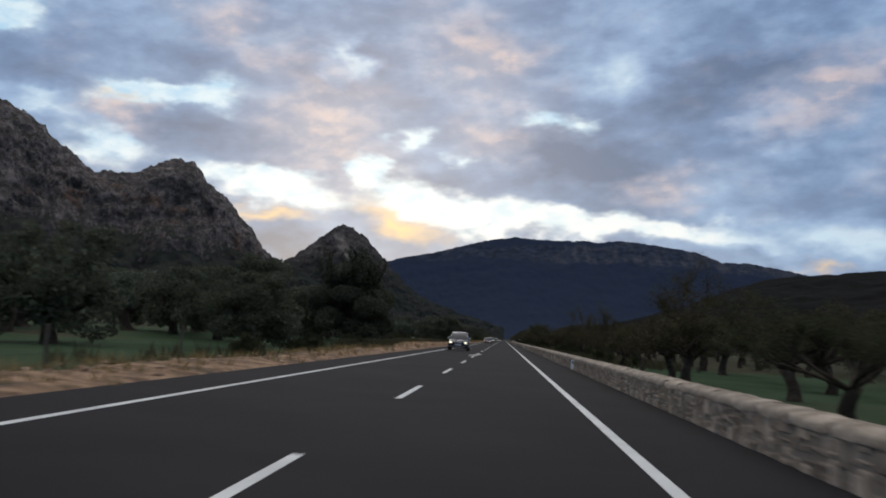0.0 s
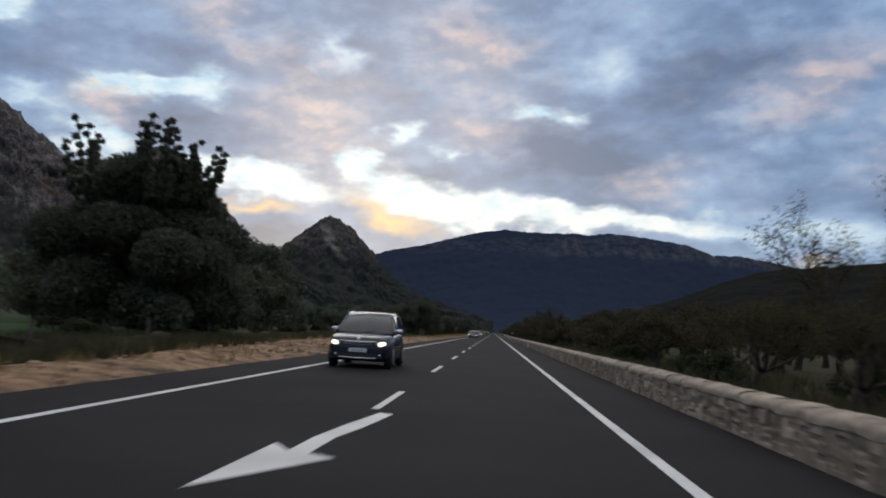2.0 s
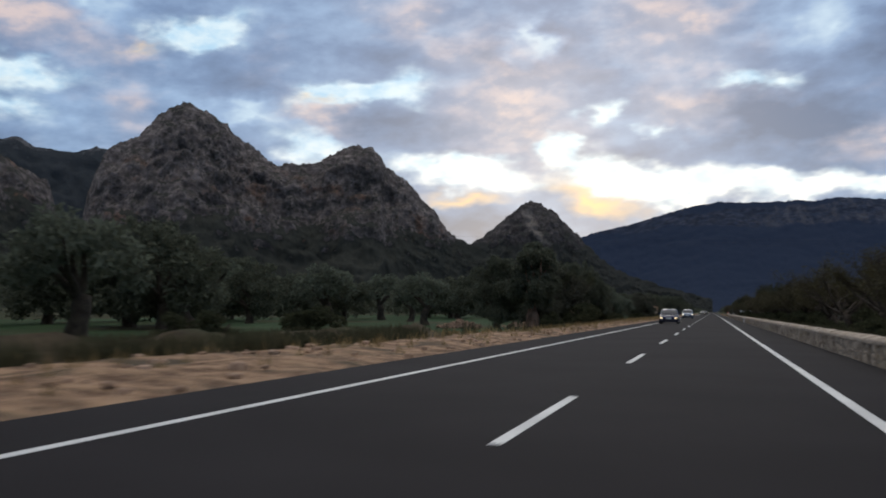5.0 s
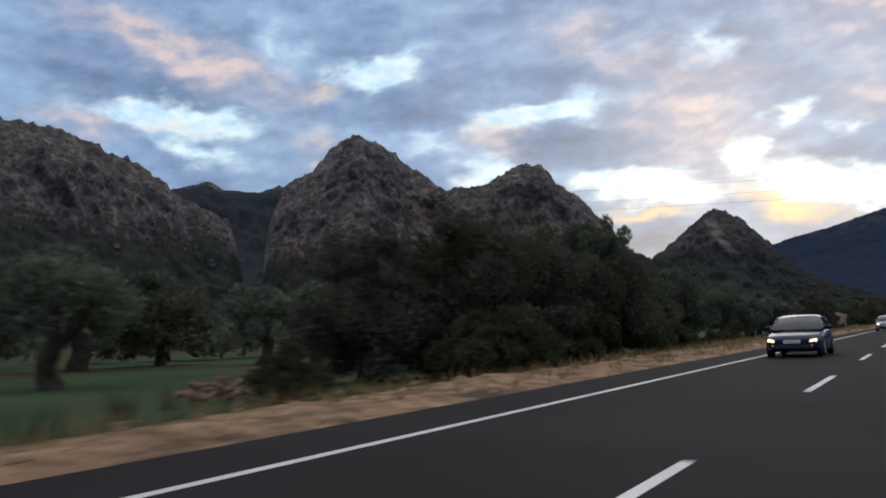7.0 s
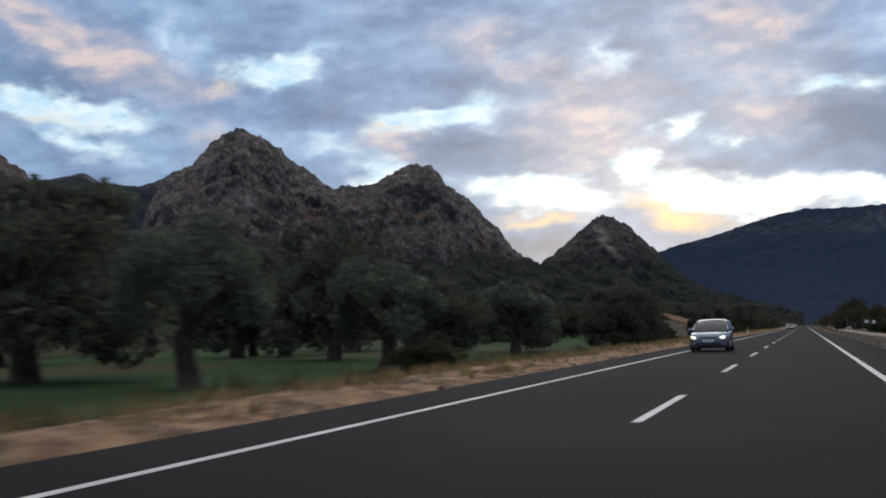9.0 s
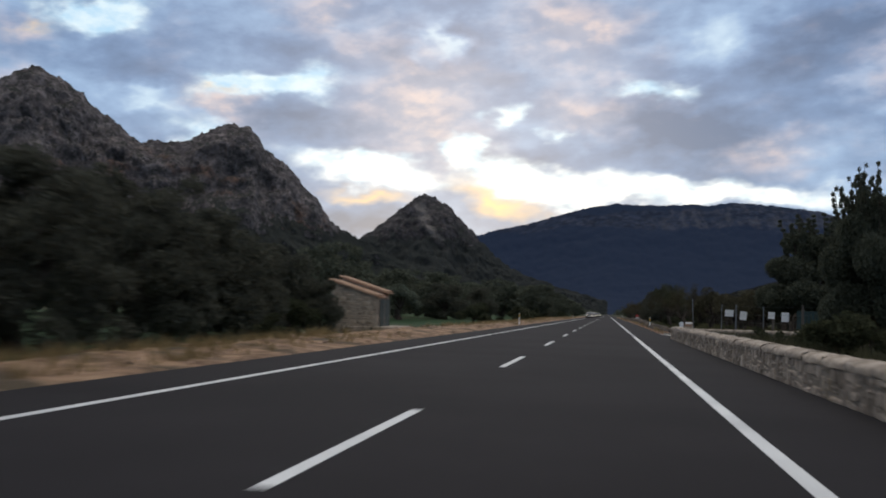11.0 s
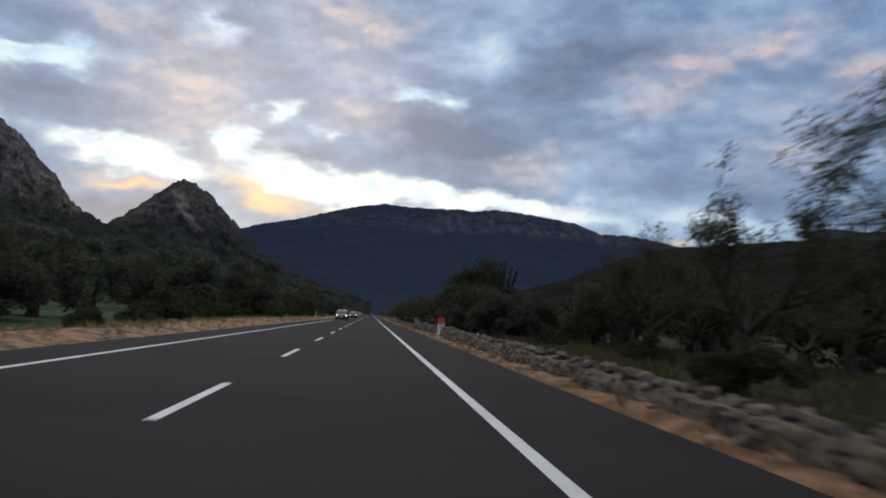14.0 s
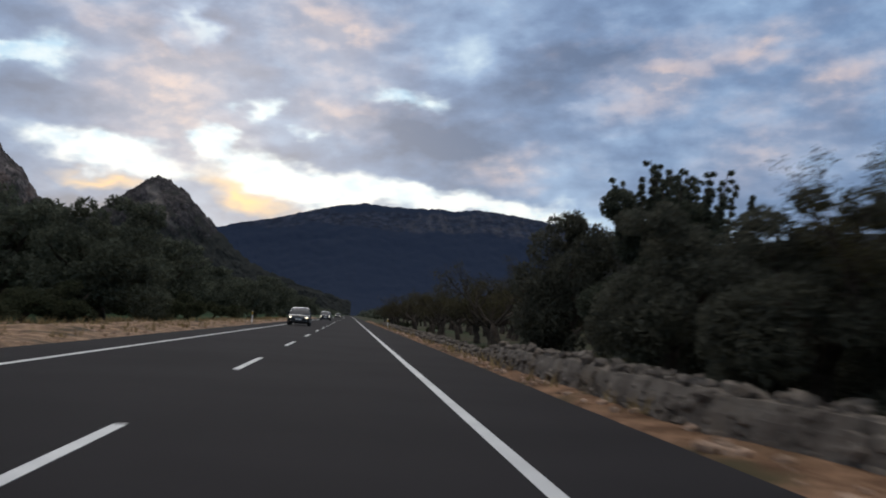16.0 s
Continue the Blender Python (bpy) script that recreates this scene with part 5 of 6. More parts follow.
def stone_slab(w, d, z0, z1, arch=False):
    bm = bmesh.new()
    pts = [(-w / 2, z0), (w / 2, z0)]
    if arch:
        r = w / 2
        pts += [(r * math.cos(a), z1 - r * .75 + r * .75 * math.sin(a)) for a in np.linspace(0, math.pi, 11)]
    else:
        pts += [(w / 2, z1), (-w / 2, z1)]
    f = bm.faces.new([bm.verts.new((x, -d / 2, z)) for x, z in pts])
    g = bmesh.ops.extrude_face_region(bm, geom=[f])["geom"]
    bmesh.ops.translate(bm, vec=(0, d, 0), verts=[v for v in g if isinstance(v, bmesh.types.BMVert)])
    bmesh.ops.recalc_face_normals(bm, faces=bm.faces)
    bmesh.ops.bevel(bm, geom=[e for e in bm.edges if e.calc_face_angle(0) > 1.0], offset=.012, segments=2, affect="EDGES")
    return bm


part("foot", stone_slab(.56, .34, -.1, .10), M_WHITE, km)
part("slab", stone_slab(.46, .24, .10, .80), M_WHITE, km)
part("head", stone_slab(.465, .245, .80, 1.14, True), M_RED, km, "red rounded head")
bm = bmesh.new()
box(bm, -.215, .215, -.126, -.119, .665, .785, .002)
band = part("band", bm, M_AMBER, km, "orange band with a line of writing")
for k in range(4):
    bm = bmesh.new()
    box(bm, -.15 + .08 * k, -.09 + .08 * k, -.129, -.1262, .705, .755)
    part("writing_bar", bm, M_INK, band)
txt = bpy.data.curves.new("number", "FONT")
txt.body, txt.size, txt.extrude, txt.offset, txt.align_x = "13", .30, .003, .012, "CENTER"
num = new("number", txt)
num.data.materials.append(M_INK)
num.parent = km
num.matrix_basis = pose(0, -.1255, .40, 90, 0, 0)
num["label"] = "black painted number 13"
bm = bmesh.new()
box(bm, -.19, .19, -.1215, -.1201, .33, .645)
part("number_panel", bm, M_WHITE, km)
tagged(km, "white kilometre stone with a red head and orange band", "milestone")

# round-topped stone pillar and meter box beside the driveway
bm = stone_slab(.46, .40, -.2, .84, True)
pil = new("gate_pillar", None)
pil.matrix_basis = pose(6.42, 348.8, 0, 0, 0, -10)
part("stonework", bm, M_STONE, pil)
V, F = [], []
stone_face(V, F, wrng, -.21, .21, 0, .60, -.20, 5, .2, .02)
stones_as_parts(V, F, pil, M_STONE_ONE, Matrix(((0, 1, 0, 0), (1, 0, 0, 0), (0, 0, 1, 0), (0, 0, 0, 1))))
bm = bmesh.new()
box(bm, -.15, .15, -.215, -.195, .60, .68, .006)
part("brick_course", bm, M_TILE, pil, "dark red brick course")
bm = bmesh.new()
box(bm, -.17, .17, -.225, .10, .70, .80, .03)
part("cap_stone", bm, M_WHITE, pil, "whitewashed cap")
tagged(pil, "short rough stone pillar with a rounded top", "pillar")
mb = new("meter_cabinet", None)
mb.matrix_basis = pose(6.42, 353.7, 0, 0, 0, -6)
bm = bmesh.new()
box(bm, -.24, .24, -.2, .2, -.2, .12, .02)
part("plinth", bm, M_CONCRETE, mb, "concrete plinth")
bm = bmesh.new()
box(bm, -.11, .11, -.09, .09, .12, .78, .02)
body_box = part("cabinet_body", bm, M_WHITE, mb)
bm = bmesh.new()
box(bm, -.09, .09, -.098, -.0901, .15, .75, .004)
part("door", bm, M_WHITE, body_box)
tagged(mb, "white plastic meter cabinet on a concrete plinth", "cabinet")
bm = bmesh.new()
box(bm, 5.5, 6.45, 354.9, 355.3, -.15, .05, .02)
tagged(part("kerb_slab", bm, M_CONCRETE), "pale concrete slab lying at the driveway edge", "slab")


# boards on the plot's wire fence
def board(x, y, z, w, h, tilt):
    bm = bmesh.new()
    box(bm, -w / 2, w / 2, -.008, .008, -h / 2, h / 2, .004)
    ob = part("blank_board", bm, M_WHITE)
    ob.matrix_basis = pose(x, y, z, 4, tilt, 5)
    return tagged(ob, "blank white board hanging on a wire fence", "sign", "boards on the fence")


for x, y, z, w, h, t in ((7.93, 344.35, 1.33, .41, .32, 2), (8.60, 344.40, 1.22, .32, .42, 7), (9.93, 344.5, 1.27, .31, .33, 3), (10.58, 344.6, 1.20, .35, .45, 0)):
    board(x, y, z, w, h, t)
fence = new("wire_fence", None)
for x, h, r in ((6.05, 1.95, .02), (7.55, 1.75, .022), (8.22, 1.75, .03), (9.5, 1.65, .025), (9.95, 1.1, .06), (11.3, 1.8, .06), (14.0, 1.8, .04)):
    bm = bmesh.new()
    post_mesh(bm, r, h + .4, 8, -.4)
    p = part("fence_post", bm, M_METAL if r < .05 else M_WOOD, fence)
    p.matrix_basis = pose(x, 344.3 if x > 6.2 else 342.1, 0, 0, -2 if x < 7 else 1, 0)
for z in (.9, 1.3, 1.68):
    V, F = [], []
    tube_data([(7.55, 344.3, z), (9.5, 344.3, z - .03), (11.3, 344.3, z), (14, 344.3, z)], (.004,) * 4, 4, V, F)
    linked("wire", mesh_from("wire", V, F, M_METAL), fence)
tagged(fence, "wire fence on thin steel and wooden posts behind the wall", "fence")
gate = new("metal_gate", None)
gate.matrix_basis = pose(12.6, 347.0, 0)
for a, b, c, d in ((-1, 1, 0.1, .18), (-1, 1, 1.45, 1.53), (-1, -.92, .1, 1.5), (.92, 1, .1, 1.5)):
    bm = bmesh.new()
    box(bm, a, b, -.03, .03, c, d, .01)
    part("gate_frame", bm, M_GREENBOX, gate)
for k in range(9):
    bm = bmesh.new()
    box(bm, -.9 + .2 * k, -.74 + .2 * k, -.012, .012, .18, 1.45)
    part("board", bm, M_GREENBOX, gate)
bm = bmesh.new()
box(bm, .80, .86, -.08, -.02, .78, .9, .01)
part("handle", bm, M_METAL, gate)
tagged(gate, "dark green sheet-metal gate at the driveway", "gate")

# stock fence along the meadow
M_TRIM_DARK = plain("dark_cable", (0.03, 0.03, 0.032), 0.7)
M_RUST = plain("rusty_wire", (0.06, 0.045, 0.035), 0.9)
stock = new("stock_fence", None)
tops = []
prng = random.Random(21)
for k in range(13):
    y = 12 + 8.8 * k
    x = min(-8.9, edge_left(y) - .5)
    h = prng.uniform(1.0, 1.3)
    bm = bmesh.new()
    post_mesh(bm, prng.uniform(.03, .05), h + .5, 7, -.5)
    p = part("fence_post", bm, M_WOOD, stock)
    z = ground_z(x, y)
    p.matrix_basis = pose(x, y, z, prng.uniform(-4, 4), prng.uniform(-5, 5), 0)
    tops.append(Vector((x, y, z)))
for z in (.35, .65, .95):
    V, F = [], []
    tube_data([t + Vector((0.05, 0, z)) for t in tops], (.004,) * len(tops), 3, V, F)
    linked("wire", mesh_from("wire", V, F, M_RUST), stock)
tagged(stock, "wire stock fence on weathered wooden posts", "fence")

# overhead line across the road
line = new("overhead_line", None)
for y0 in (250.5, 256.2, 261.4):
    V, F = [], []
    tube_data([(x, y0 + .31 * x, 11.0 - .6 * (1 - ((x - 12) / 108) ** 2)) for x in range(-96, 121, 12)], (.007,) * 19, 5, V, F)
    linked("cable", mesh_from("cable", V, F, M_TRIM_DARK), line)
for x in (-96, 120):
    for y0 in (250.5, 256.2, 261.4):
        V, F = [], []
        y = y0 + .31 * x
        tube_data([(x, y, -.4), (x, y, 5), (x, y, 11.0)], (.15, .13, .10), 9, V, F)
        pole = linked("pole", mesh_from("pole", V, F, M_WOOD, True), line)
        bm = bmesh.new()
        post_mesh(bm, .05, .22, 8, 10.95)
        bmesh.ops.translate(bm, vec=(x, y, 0), verts=bm.verts)
        part("insulator", bm, M_TRIM_DARK, pole)
tagged(line, "three thin dark overhead cables on slim wooden poles", "power line")

# heaps of field stones
M_HEAP = material("ochre_field_stone", (0.13, 0.082, 0.055), (0.30, 0.205, 0.145), 1.0, 2.0, 12.0, 0.5, 0.02, obj=0.35)
heap_blocks = []
for s in range(6):
    v, f = lump(prng, .26, .22, .16, .14)
    heap_blocks.append((v, f, mesh_from("stone", v, f, M_HEAP)))
for hx, hy, n in ((-13.6, 188.6, 190), (-13.4, 205.5, 45), (-10.2, 82, 40), (-15, 130, 40)):
    heap = new("stone_heap", None)
    heap.matrix_basis = pose(hx, hy, ground_z(hx, hy))
    for k in range(n):
        v, f, me = heap_blocks[prng.randrange(6)]
        r = 1.9 * prng.random() ** .7
        a = prng.uniform(0, 6.28)
        o = linked("stone", me, heap, pose(r * math.cos(a) * .7, r * math.sin(a) * 1.3, max(.05, .5 * (1 - r / 1.9)) * prng.random() + .04, prng.uniform(0, 40), prng.uniform(0, 40), prng.uniform(0, 360)) @ Matrix.Scale(prng.uniform(.6, 1.2), 4))
    tagged(heap, "heap of cleared field stones in the grass", "stones")


# ---------------------------------------------------------------- stone hut
hut = new("stone_hut", None)
hut.matrix_basis = pose(-10.6, 347.0, -.09, 0, 0, 2)
hrng = random.Random(8)


def prism(x0, x1, y0, y1, z0, za, zb, thick=None):
    """A block whose top falls from za at x0 to zb at x1; with a thickness, a slab under that slope."""
    bm = bmesh.new()
    la, lb = (za - thick, zb - thick) if thick else (z0, z0)
    lo = [bm.verts.new(p) for p in ((x0, y0, la), (x1, y0, lb), (x1, y1, lb), (x0, y1, la))]
    hi = [bm.verts.new(p) for p in ((x0, y0, za), (x1, y0, zb), (x1, y1, zb), (x0, y1, za))]
    bm.faces.new(lo[::-1]), bm.faces.new(hi)
    for i in range(4):
        j = (i + 1) % 4
        bm.faces.new((lo[i], lo[j], hi[j], hi[i]))
    return bm


SLOPE = -.31
w_main = part("wall", prism(-2.6, 0, 0, 2.1, -.4, 2.66, 1.85), M_HUTWALL, hut)
w_back = part("wall", prism(-2.6, -.12, 2.1, 3.75, -.4, 2.92, 2.14), M_HUTWALL, hut)
V, F = [], []
for r in range(10):
    z0, z1 = .02 + r * .26, .02 + (r + 1) * .26
    a1 = -.03 if z1 < 1.84 else -(z1 - 1.84) / .31
    if a1 > -2.4:
        stone_face(V, F, hrng, -2.58 + .1 * (r % 2), a1, z0, z1, 0, 2, .36, .018, nrm=-1)
stones_as_parts(V, F, w_main, M_HUTSTONE, Matrix(((0, 1, 0, 0), (1, 0, 0, 0), (0, 0, 1, 0), (0, 0, 0, 1))))
V, F = [], []
for r in range(7):
    stone_face(V, F, hrng, .02, .62, .02 + r * .26, .28 + r * .26, 0, 1, .3, .03, nrm=1)
    stone_face(V, F, hrng, 1.75, 2.08, .02 + r * .26, .28 + r * .26, 0, 1, .3, .03, nrm=1)
stones_as_parts(V, [f[::-1] for f in F], w_main, M_HUTSTONE)


def tile_mesh():
    V, F = [], []
    for i in range(2):
        for a in np.linspace(0, math.pi, 6):
            V.append((.46 * i, .10 * math.cos(a) * (1 - .12 * i), .055 * math.sin(a)))
    F = [(j, j + 1, 6 + j + 1, 6 + j) for j in range(5)]
    n = len(V)
    V += [(x, y, z - .014) for x, y, z in V]
    F += [tuple(n + q for q in f[::-1]) for f in F]
    return mesh_from("roof_tile", V, F, M_TILE, True)


tile = tile_mesh()
for x0, x1, y0, y1, za in ((-2.75, .14, -.14, 2.12, 2.76), (-2.75, .14, 2.0, 3.9, 3.03)):
    roof = part("roof", prism(x0, x1, y0, y1, 0, za, za + SLOPE * (x1 - x0), .07), M_TILE, hut, "clay-tile roof falling towards the road")
    ang = math.degrees(math.atan(-SLOPE))
    y = y0 + .1
    while y < y1:
        x = x0
        while x < x1 - .2:
            linked("roof_tile", tile, roof, pose(x, y + hrng.uniform(-.01, .01), za + SLOPE * (x - x0) + .012 + hrng.uniform(0, .012), 0, ang - 1.5, 0))
            x += .40
        y += .215
for y, w, x in ((.66, .52, .03), (1.2, .52, .03), (2.25, .75, -.08), (3.0, .7, -.08)):
    bm = bmesh.new()
    box(bm, x - .05, x + .02, y, y + w, .12, 1.72, .008)
    sh = part("shutter", bm, M_SHUTTER, hut, "grey-green wooden shutter")
    for j in range(int(w / .125)):
        bm = bmesh.new()
        box(bm, x + .021, x + .034, y + .012 + .125 * j, y + .118 + .125 * j, .14, 1.70, .003)
        part("plank", bm, M_SHUTTER, sh)
bm = bmesh.new()
box(bm, -1.9, 1.0, -.55, 5.0, -.4, .17, .05)
part("plinth", bm, M_STONE, hut, "low stone plinth round the wall foot")
tagged(hut, "small rubble-stone field hut with clay-tile roofs and grey shutters", "hut")

# ---------------------------------------------------------------- cars
M_TYRE = plain("rubber", (0.018, 0.018, 0.019), 0.85)
M_RIM = plain("alloy", (0.42, 0.42, 0.43), 0.35, 0.9)
M_TRIM = plain("black_trim", (0.02, 0.02, 0.022), 0.55)
M_PLATE = plain("plate_white", (0.66, 0.66, 0.63), 0.5)
M_LAMP = plain("headlamp", (0.9, 0.9, 0.85), 0.2, glow=2.4)
M_LAMP_WARM = plain("warm_headlamp", (0.9, 0.86, 0.7), 0.2, glow=2.2)
M_LAMP_WARM.node_tree.nodes["Principled BSDF"].inputs["Emission Color"].default_value = (1.0, 0.70, 0.34, 1)
M_LAMP.node_tree.nodes["Principled BSDF"].inputs["Emission Color"].default_value = (1.0, 0.86, 0.60, 1)
M_CHROME = plain("chrome", (0.6, 0.6, 0.6), 0.2, 1.0)
gm = bpy.data.materials.new("car_glass")
gm.use_nodes = True
gn = Nodes(gm.node_tree)
gp = gn.add("ShaderNodeBsdfPrincipled", Base_Color=(0.014, 0.021, 0.030, 1), Roughness=0.06)
gp.inputs["Specular IOR Level"].default_value = 0.9
gn.add("ShaderNodeOutputMaterial", Surface=gp.outputs[0])
M_GLASS = gm


def paint(name, c, metal=0.0):
    return plain(name, c, 0.22, metal, 0.4, 0.0, vary=0.03)


def loft(sections):
    """Skins closed cross-sections with equal counts; caps the ends."""
    bm = bmesh.new()
    rings = [[bm.verts.new(p) for p in s] for s in sections]
    n = len(rings[0])
    for a, b in zip(rings, rings[1:]):
        for k in range(n):
            bm.faces.new((a[k], a[(k + 1) % n], b[(k + 1) % n], b[k]))
    bm.faces.new(rings[0][::-1]), bm.faces.new(rings[-1])
    bmesh.ops.recalc_face_normals(bm, faces=bm.faces)
    return bm


def extras(root, W, H, L, nose, belt, yr0, yr1, wt, bright):
    """Small fittings: door handles, wipers, fog lamps, and bright trim where the car has it."""
    for s in (-1, 1):
        for y in (L * .46, L * .68):
            bm = bmesh.new()
            box(bm, -.015, .015, -.10, .10, -.018, .018, .008)
            h = part("door_handle", bm, M_TRIM, root)
            h.matrix_basis = pose(s * (W / 2 + .004), y, belt - .13)
        bm = bmesh.new()
        bmesh.ops.create_uvsphere(bm, u_segments=10, v_segments=6, radius=.055)
        fog = part("fog_lamp", bm, M_CHROME, root, smooth=True)
        fog.matrix_basis = pose(s * W / 2 * .68, .03, .38)
        V, F = [], []
        tube_data([(s * .08, 1.22, belt - .01), (s * .08 + .38, 1.50, belt + .13)], (.012, .008), 4, V, F)
        linked("wiper", mesh_from("wiper", V, F, M_TRIM), root)
        if bright:
            V, F = [], []
            tube_data([(s * wt, yr0 + .1, H - .03), (s * wt * .98, (yr0 + yr1) / 2, H + .03), (s * wt, yr1, H - .03)], (.012, .013, .012), 6, V, F)
            linked("roof_rail", mesh_from("roof_rail", V, F, M_CHROME, True), root, label="silver roof rail")
    if bright:
        for z, w, lb in ((nose - .045, .52, "chrome bar over the grille"), (.30, .66, "chrome strip along the bumper")):
            V, F = [], []
            tube_data([(-w, .045, z + .02), (-w * .6, -.02, z), (0, -.035, z - .005), (w * .6, -.02, z), (w, .045, z + .02)], (.02, .024, .026, .024, .02), 6, V, F)
            linked("chrome_strip", mesh_from("chrome_strip", V, F, M_CHROME, True), root, label=lb)
        bm = bmesh.new()
        bmesh.ops.create_uvsphere(bm, u_segments=10, v_segments=6, radius=.06)
        b = part("badge", bm, M_CHROME, root, "plain silver badge", smooth=True)
        b.matrix_basis = pose(0, .05, nose + .015) @ Matrix.Diagonal((1, .4, 1.1, 1))


def car(name, col, L, W, H, belt, hood, nose, label, suv=False, sedan=False, lamp=None, bright=False):
    """A car standing on its wheels; front at y = 0 looking along -y."""
    root = new(name, None)
    lamp = lamp or M_LAMP
    clear = .22 if suv else .17
    # lower body stations: y, half width, underside, shoulder height
    st = ((0.0, .70, .32, nose * .80), (.06, .80, .24, nose), (.22, .90, .20, nose + .06), (.7, .97, clear, (nose + hood) / 2 + .05), (1.25, 1.0, clear, hood), (1.6, 1.0, clear, belt - .02),
          (L * .55, 1.0, clear, belt), (L - 1.0, .99, clear, belt + .03), (L - .4, .95, .24, belt + (.02 if not sedan else .0)), (L - .08, .86, .30, belt - .06), (L, .78, .36, belt - .2))
    sec = []
    for y, hw, lo, hi in st:
        w = W / 2 * hw
        mid = lo + (hi - lo) * .55
        sec.append([(-w * .93, y, lo), (-w, y, lo + .1), (-w, y, mid), (-w * .97, y, hi - .07), (-w * .88, y, hi), (-w * .4, y, hi + .025), (w * .4, y, hi + .025), (w * .88, y, hi),
                    (w * .97, y, hi - .07), (w, y, mid), (w, y, lo + .1), (w * .93, y, lo)])
    body = part("body", loft(sec), col, root, smooth=True)
    # cabin
    y0, y1 = 1.30, L - (.75 if sedan else .12)
    yr0, yr1 = 1.30 + (H - belt) * 1.45, y1 - (H - belt) * (1.1 if sedan else .55)
    cab = []
    for y, f in ((y0, 0.0), ((y0 + yr0) / 2, .55), (yr0, .97), ((yr0 + yr1) / 2, 1.0), (yr1, .96), ((yr1 + y1) / 2, .55), (y1, 0.0)):
        z = belt + (H - belt) * f
        wb, wt = W / 2 * .93, W / 2 * (.93 - .19 * f)
        zb = belt - .05
        cab.append([(-wb, y, zb), (-wb * .985, y, belt), (-wt, y, max(z - .06, belt + .001)), (-wt * .9, y, z + .002), (0, y, z + .02), (wt * .9, y, z + .002), (wt, y, max(z - .06, belt + .001)), (wb * .985, y, belt), (wb, y, zb)])
    part("cabin_glass", loft(cab), M_GLASS, root, "dark reflecting windows", smooth=True)
    # roof and pillars
    wt = W / 2 * .745
    bm = bmesh.new()
    prev = None
    for y, dz in ((yr0 - .12, -.085), (yr0 + .05, -.02), ((yr0 + yr1) / 2, .012), (yr1 - .05, -.02), (yr1 + .1, -.08)):
        cur = [bm.verts.new((x, y, H + dz + a)) for x, a in ((-wt, -.055), (-wt * .9, .0), (-wt * .4, .02), (wt * .4, .02), (wt * .9, .0), (wt, -.055))]
        if prev:
            for k in range(5):
                bm.faces.new((prev[k], prev[k + 1], cur[k + 1], cur[k]))
        prev = cur
    part("roof", bm, col, root, smooth=True)
    for s in (-1, 1):
        for path, r in ((((s * W / 2 * .92, y0 + .02, belt + .0), (s * wt * .99, yr0, H - .07)), .045), (((s * W / 2 * .92, L * .52, belt), (s * wt * 1.0, L * .52, H - .06)), .035),
                        (((s * W / 2 * .92, y1 - .1, belt), (s * wt * .99, yr1, H - .07)), .07)):
            V, F = [], []
            tube_data(path, (r, r * .8), 6, V, F)
            linked("pillar", mesh_from("pillar", V, F, col, True), root)
        # wheels
        for yw in (.82, L - .86):
            R = .36 if suv else .315
            wheel = new("wheel", None)
            wheel.parent = root
            wheel.matrix_basis = pose(s * (W / 2 - .10), yw, R)
            bm = bmesh.new()
            bmesh.ops.create_cone(bm, cap_ends=True, segments=28, radius1=R, radius2=R, depth=.22)
            bmesh.ops.bevel(bm, geom=[e for e in bm.edges if len(e.link_faces) == 2 and e.calc_face_angle(0) > 1], offset=.035, segments=3, affect="EDGES")
            bmesh.ops.rotate(bm, matrix=Matrix.Rotation(radians(90), 3, "Y"), verts=bm.verts)
            part("tyre", bm, M_TYRE, wheel, smooth=True)
            bm = bmesh.new()
            bmesh.ops.create_cone(bm, cap_ends=True, segments=24, radius1=R * .66, radius2=R * .6, depth=.235)
            bmesh.ops.rotate(bm, matrix=Matrix.Rotation(radians(90 * s), 3, "Y"), verts=bm.verts)
            part("rim", bm, M_RIM, wheel)
            bm = bmesh.new()
            bmesh.ops.create_cone(bm, cap_ends=True, segments=28, radius1=R + .06, radius2=R + .06, depth=.14)
            bmesh.ops.rotate(bm, matrix=Matrix.Rotation(radians(90), 3, "Y"), verts=bm.verts)
            arch = part("wheel_arch", bm, M_TRIM, root)
            arch.matrix_basis = pose(s * (W / 2 - .085), yw, R + .01)
        # headlight
        bm = bmesh.new()
        bmesh.ops.create_uvsphere(bm, u_segments=14, v_segments=8, radius=1)
        for v in bm.verts:
            v.co = Vector((v.co.x * .17, v.co.y * .11, v.co.z * .075))
        hl = part("headlight", bm, M_CHROME, root, "lit headlight", smooth=True)
        hl.matrix_basis = pose(s * W / 2 * .70, .10, nose - .09, 0, s * -8, s * 25)
        bm = bmesh.new()
        bmesh.ops.create_uvsphere(bm, u_segments=12, v_segments=8, radius=.06)
        for v in bm.verts:
            v.co = Vector((v.co.x * 2.1, v.co.y * .9, v.co.z * .95))
        bulb = part("bulb", bm, lamp, hl, smooth=True)
        bulb.matrix_basis = pose(0, -.075, 0)
        # mirror
        bm = bmesh.new()
        box(bm, -.11, .11, -.05, .06, -.07, .07, .035)
        mir = part("wing_mirror", bm, M_CHROME if bright else col, root, "silver mirror cap" if bright else "", smooth=True)
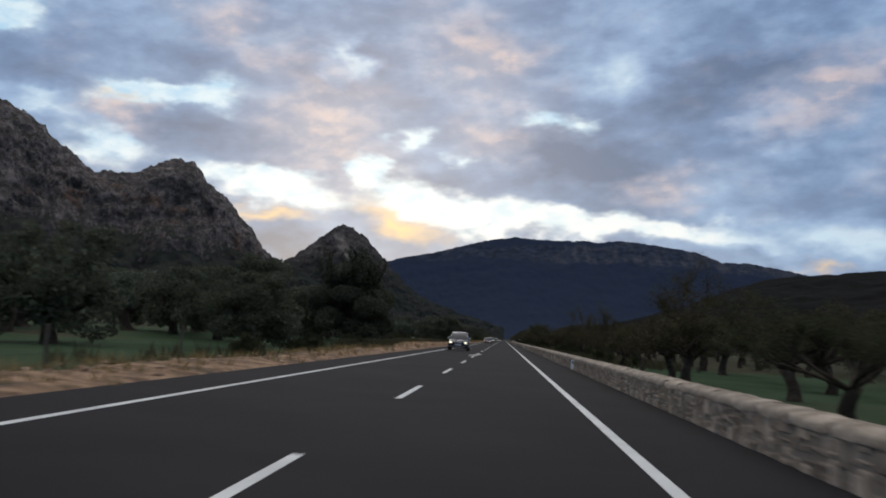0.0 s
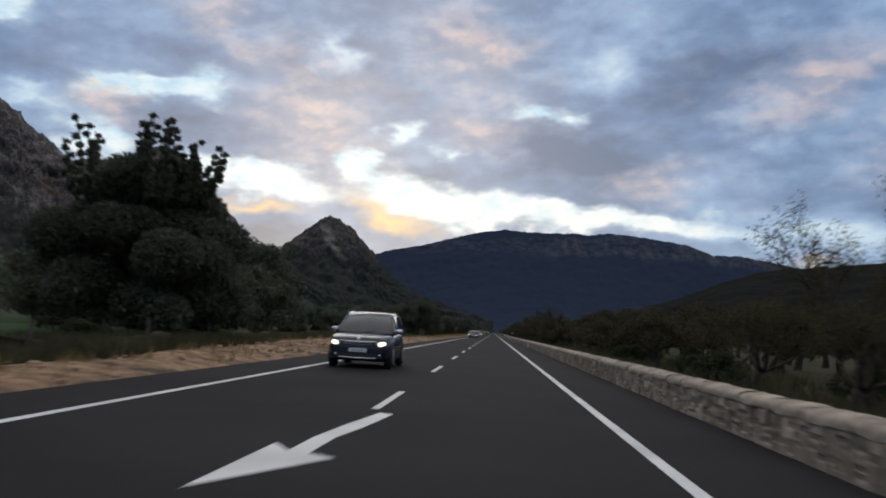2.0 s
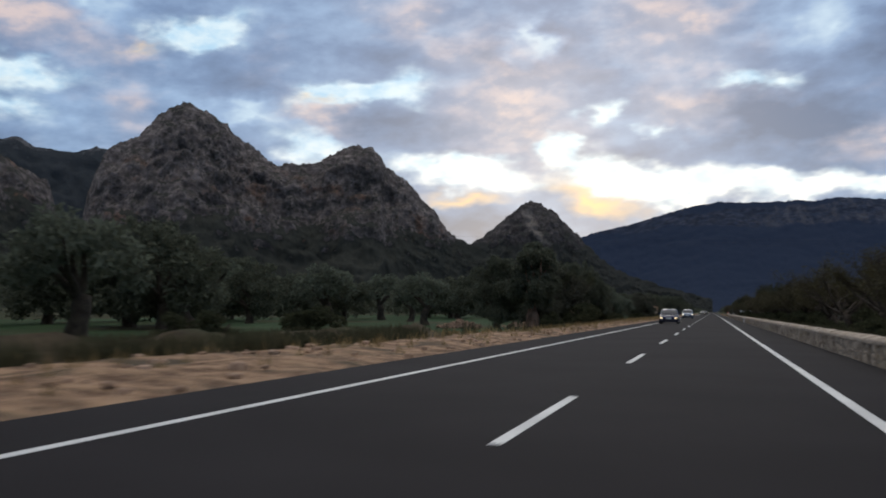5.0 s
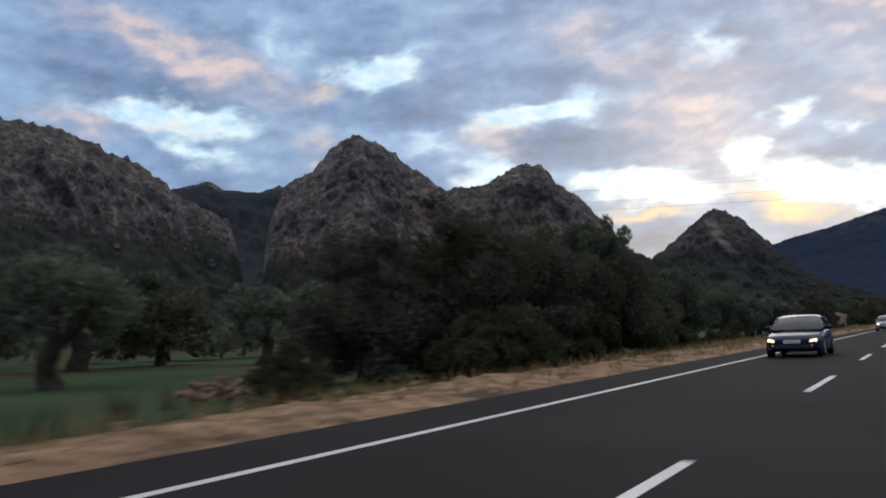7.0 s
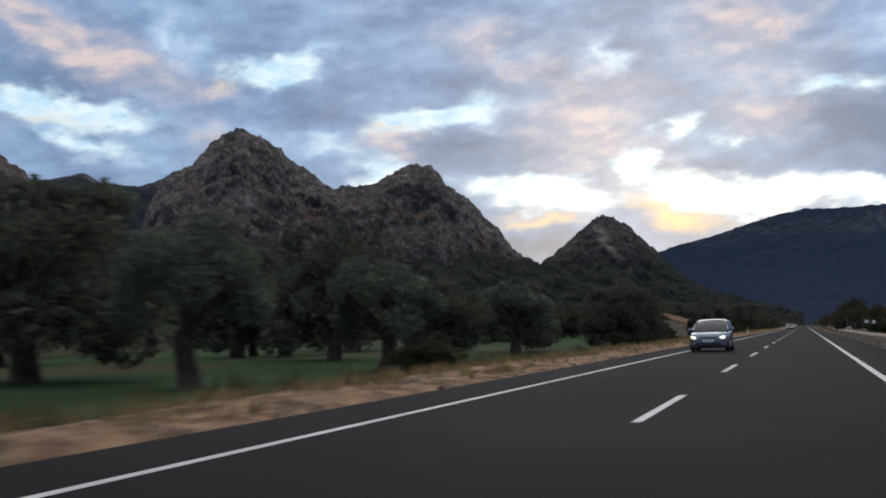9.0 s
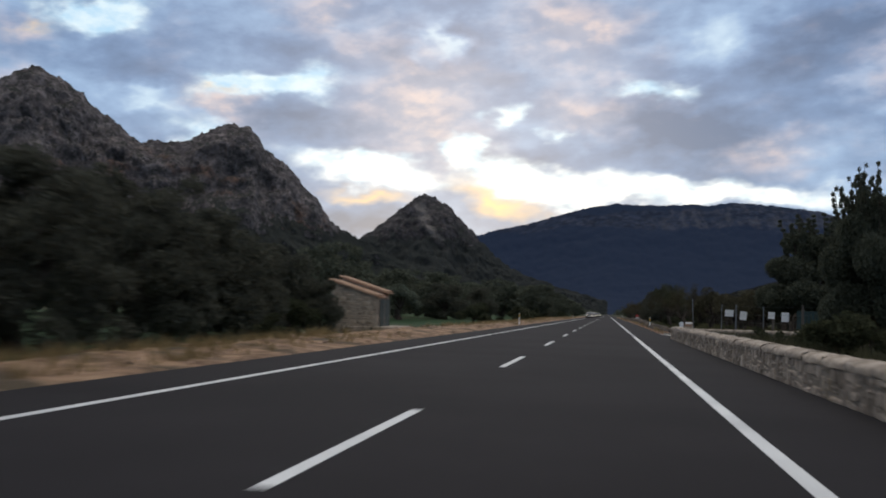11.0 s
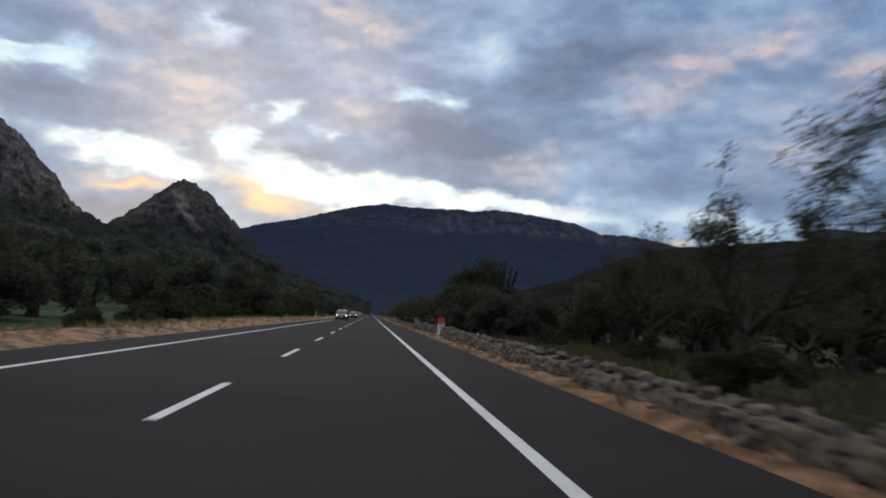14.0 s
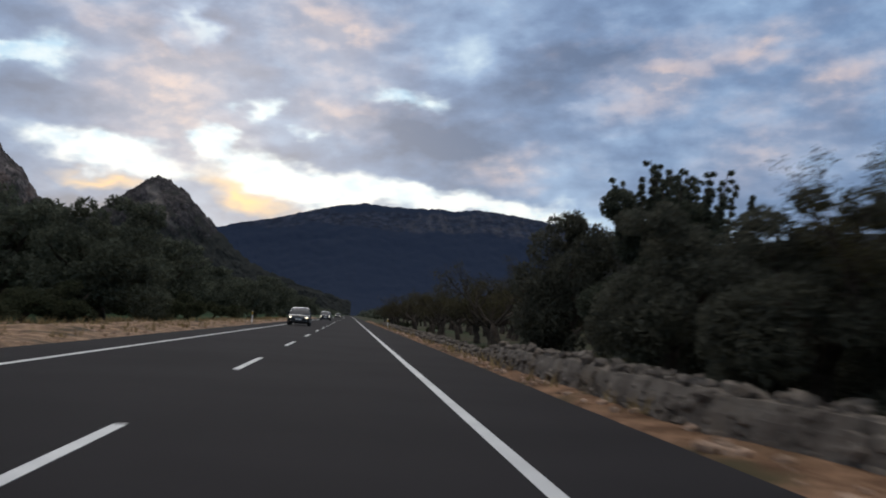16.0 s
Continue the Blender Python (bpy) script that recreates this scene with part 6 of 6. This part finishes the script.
        mir.matrix_basis = pose(s * (W / 2 + .06), 1.62, belt + .06)
    for nm, x, ya, yb, z0, z1, m, lb in (("grille", .42, .0, .09, nose - .16, nose - .05, M_TRIM, "black grille"), ("lower_intake", .62, -.01, .09, .30, .42, M_TRIM, ""),
                                         ("number_plate", .26, -.035, -.015, .46, .57, M_PLATE, "pale number plate with a plain bar"), ("bumper", W / 2 * .78, -.015, .10, .42, .60, col, "")):
        bm = bmesh.new()
        box(bm, -x, x, ya, yb, z0, z1, .012)
        pt = part(nm, bm, m, root, lb)
        if nm == "number_plate":
            bm = bmesh.new()
            box(bm, -.17, .17, -.040, -.036, .505, .525)
            part("bar", bm, M_METAL, pt)
    for z in (nose - .13, nose - .085):
        bm = bmesh.new()
        box(bm, -.40, .40, -.012, .0, z, z + .014)
        part("grille_bar", bm, M_CHROME, root)
    extras(root, W, H, L, nose, belt, yr0, yr1, wt, bright)
    return tagged(root, label, "car")


c1 = car("people_carrier", paint("dark_plum_paint", (0.016, 0.017, 0.026)), 4.35, 1.84, 1.62, 1.02, .98, .80, "dark people carrier with lit headlights in the oncoming lane", suv=True, bright=True)
c1.matrix_basis = pose(-2.13, 79.0, 0)
c2 = car("sedan_car", paint("dark_blue_paint", (0.008, 0.012, 0.050)), 4.55, 1.76, 1.36, .90, .82, .64, "dark blue sedan with warm lit headlights in the oncoming lane", sedan=True, lamp=M_LAMP_WARM)
c2.matrix_basis = pose(-2.15, 219.4, 0)
c3 = car("silver_car", paint("silver_paint", (0.22, 0.26, 0.32), .6), 4.1, 1.78, 1.50, .98, .93, .76, "silver-blue hatchback with lit headlights in the oncoming lane")
c3.matrix_basis = pose(-2.2, 286.0, 0)
c4 = car("dark_car", paint("black_paint_car", (0.02, 0.021, 0.022)), 4.3, 1.80, 1.48, .96, .92, .75, "dark hatchback with lit headlights far along the road")
c4.matrix_basis = pose(-2.2, 511.0, 0)
copy_thing(c4, pose(-2.1, 585.0, 0))
copy_thing(c4, pose(-2.2, 742.0, 0))
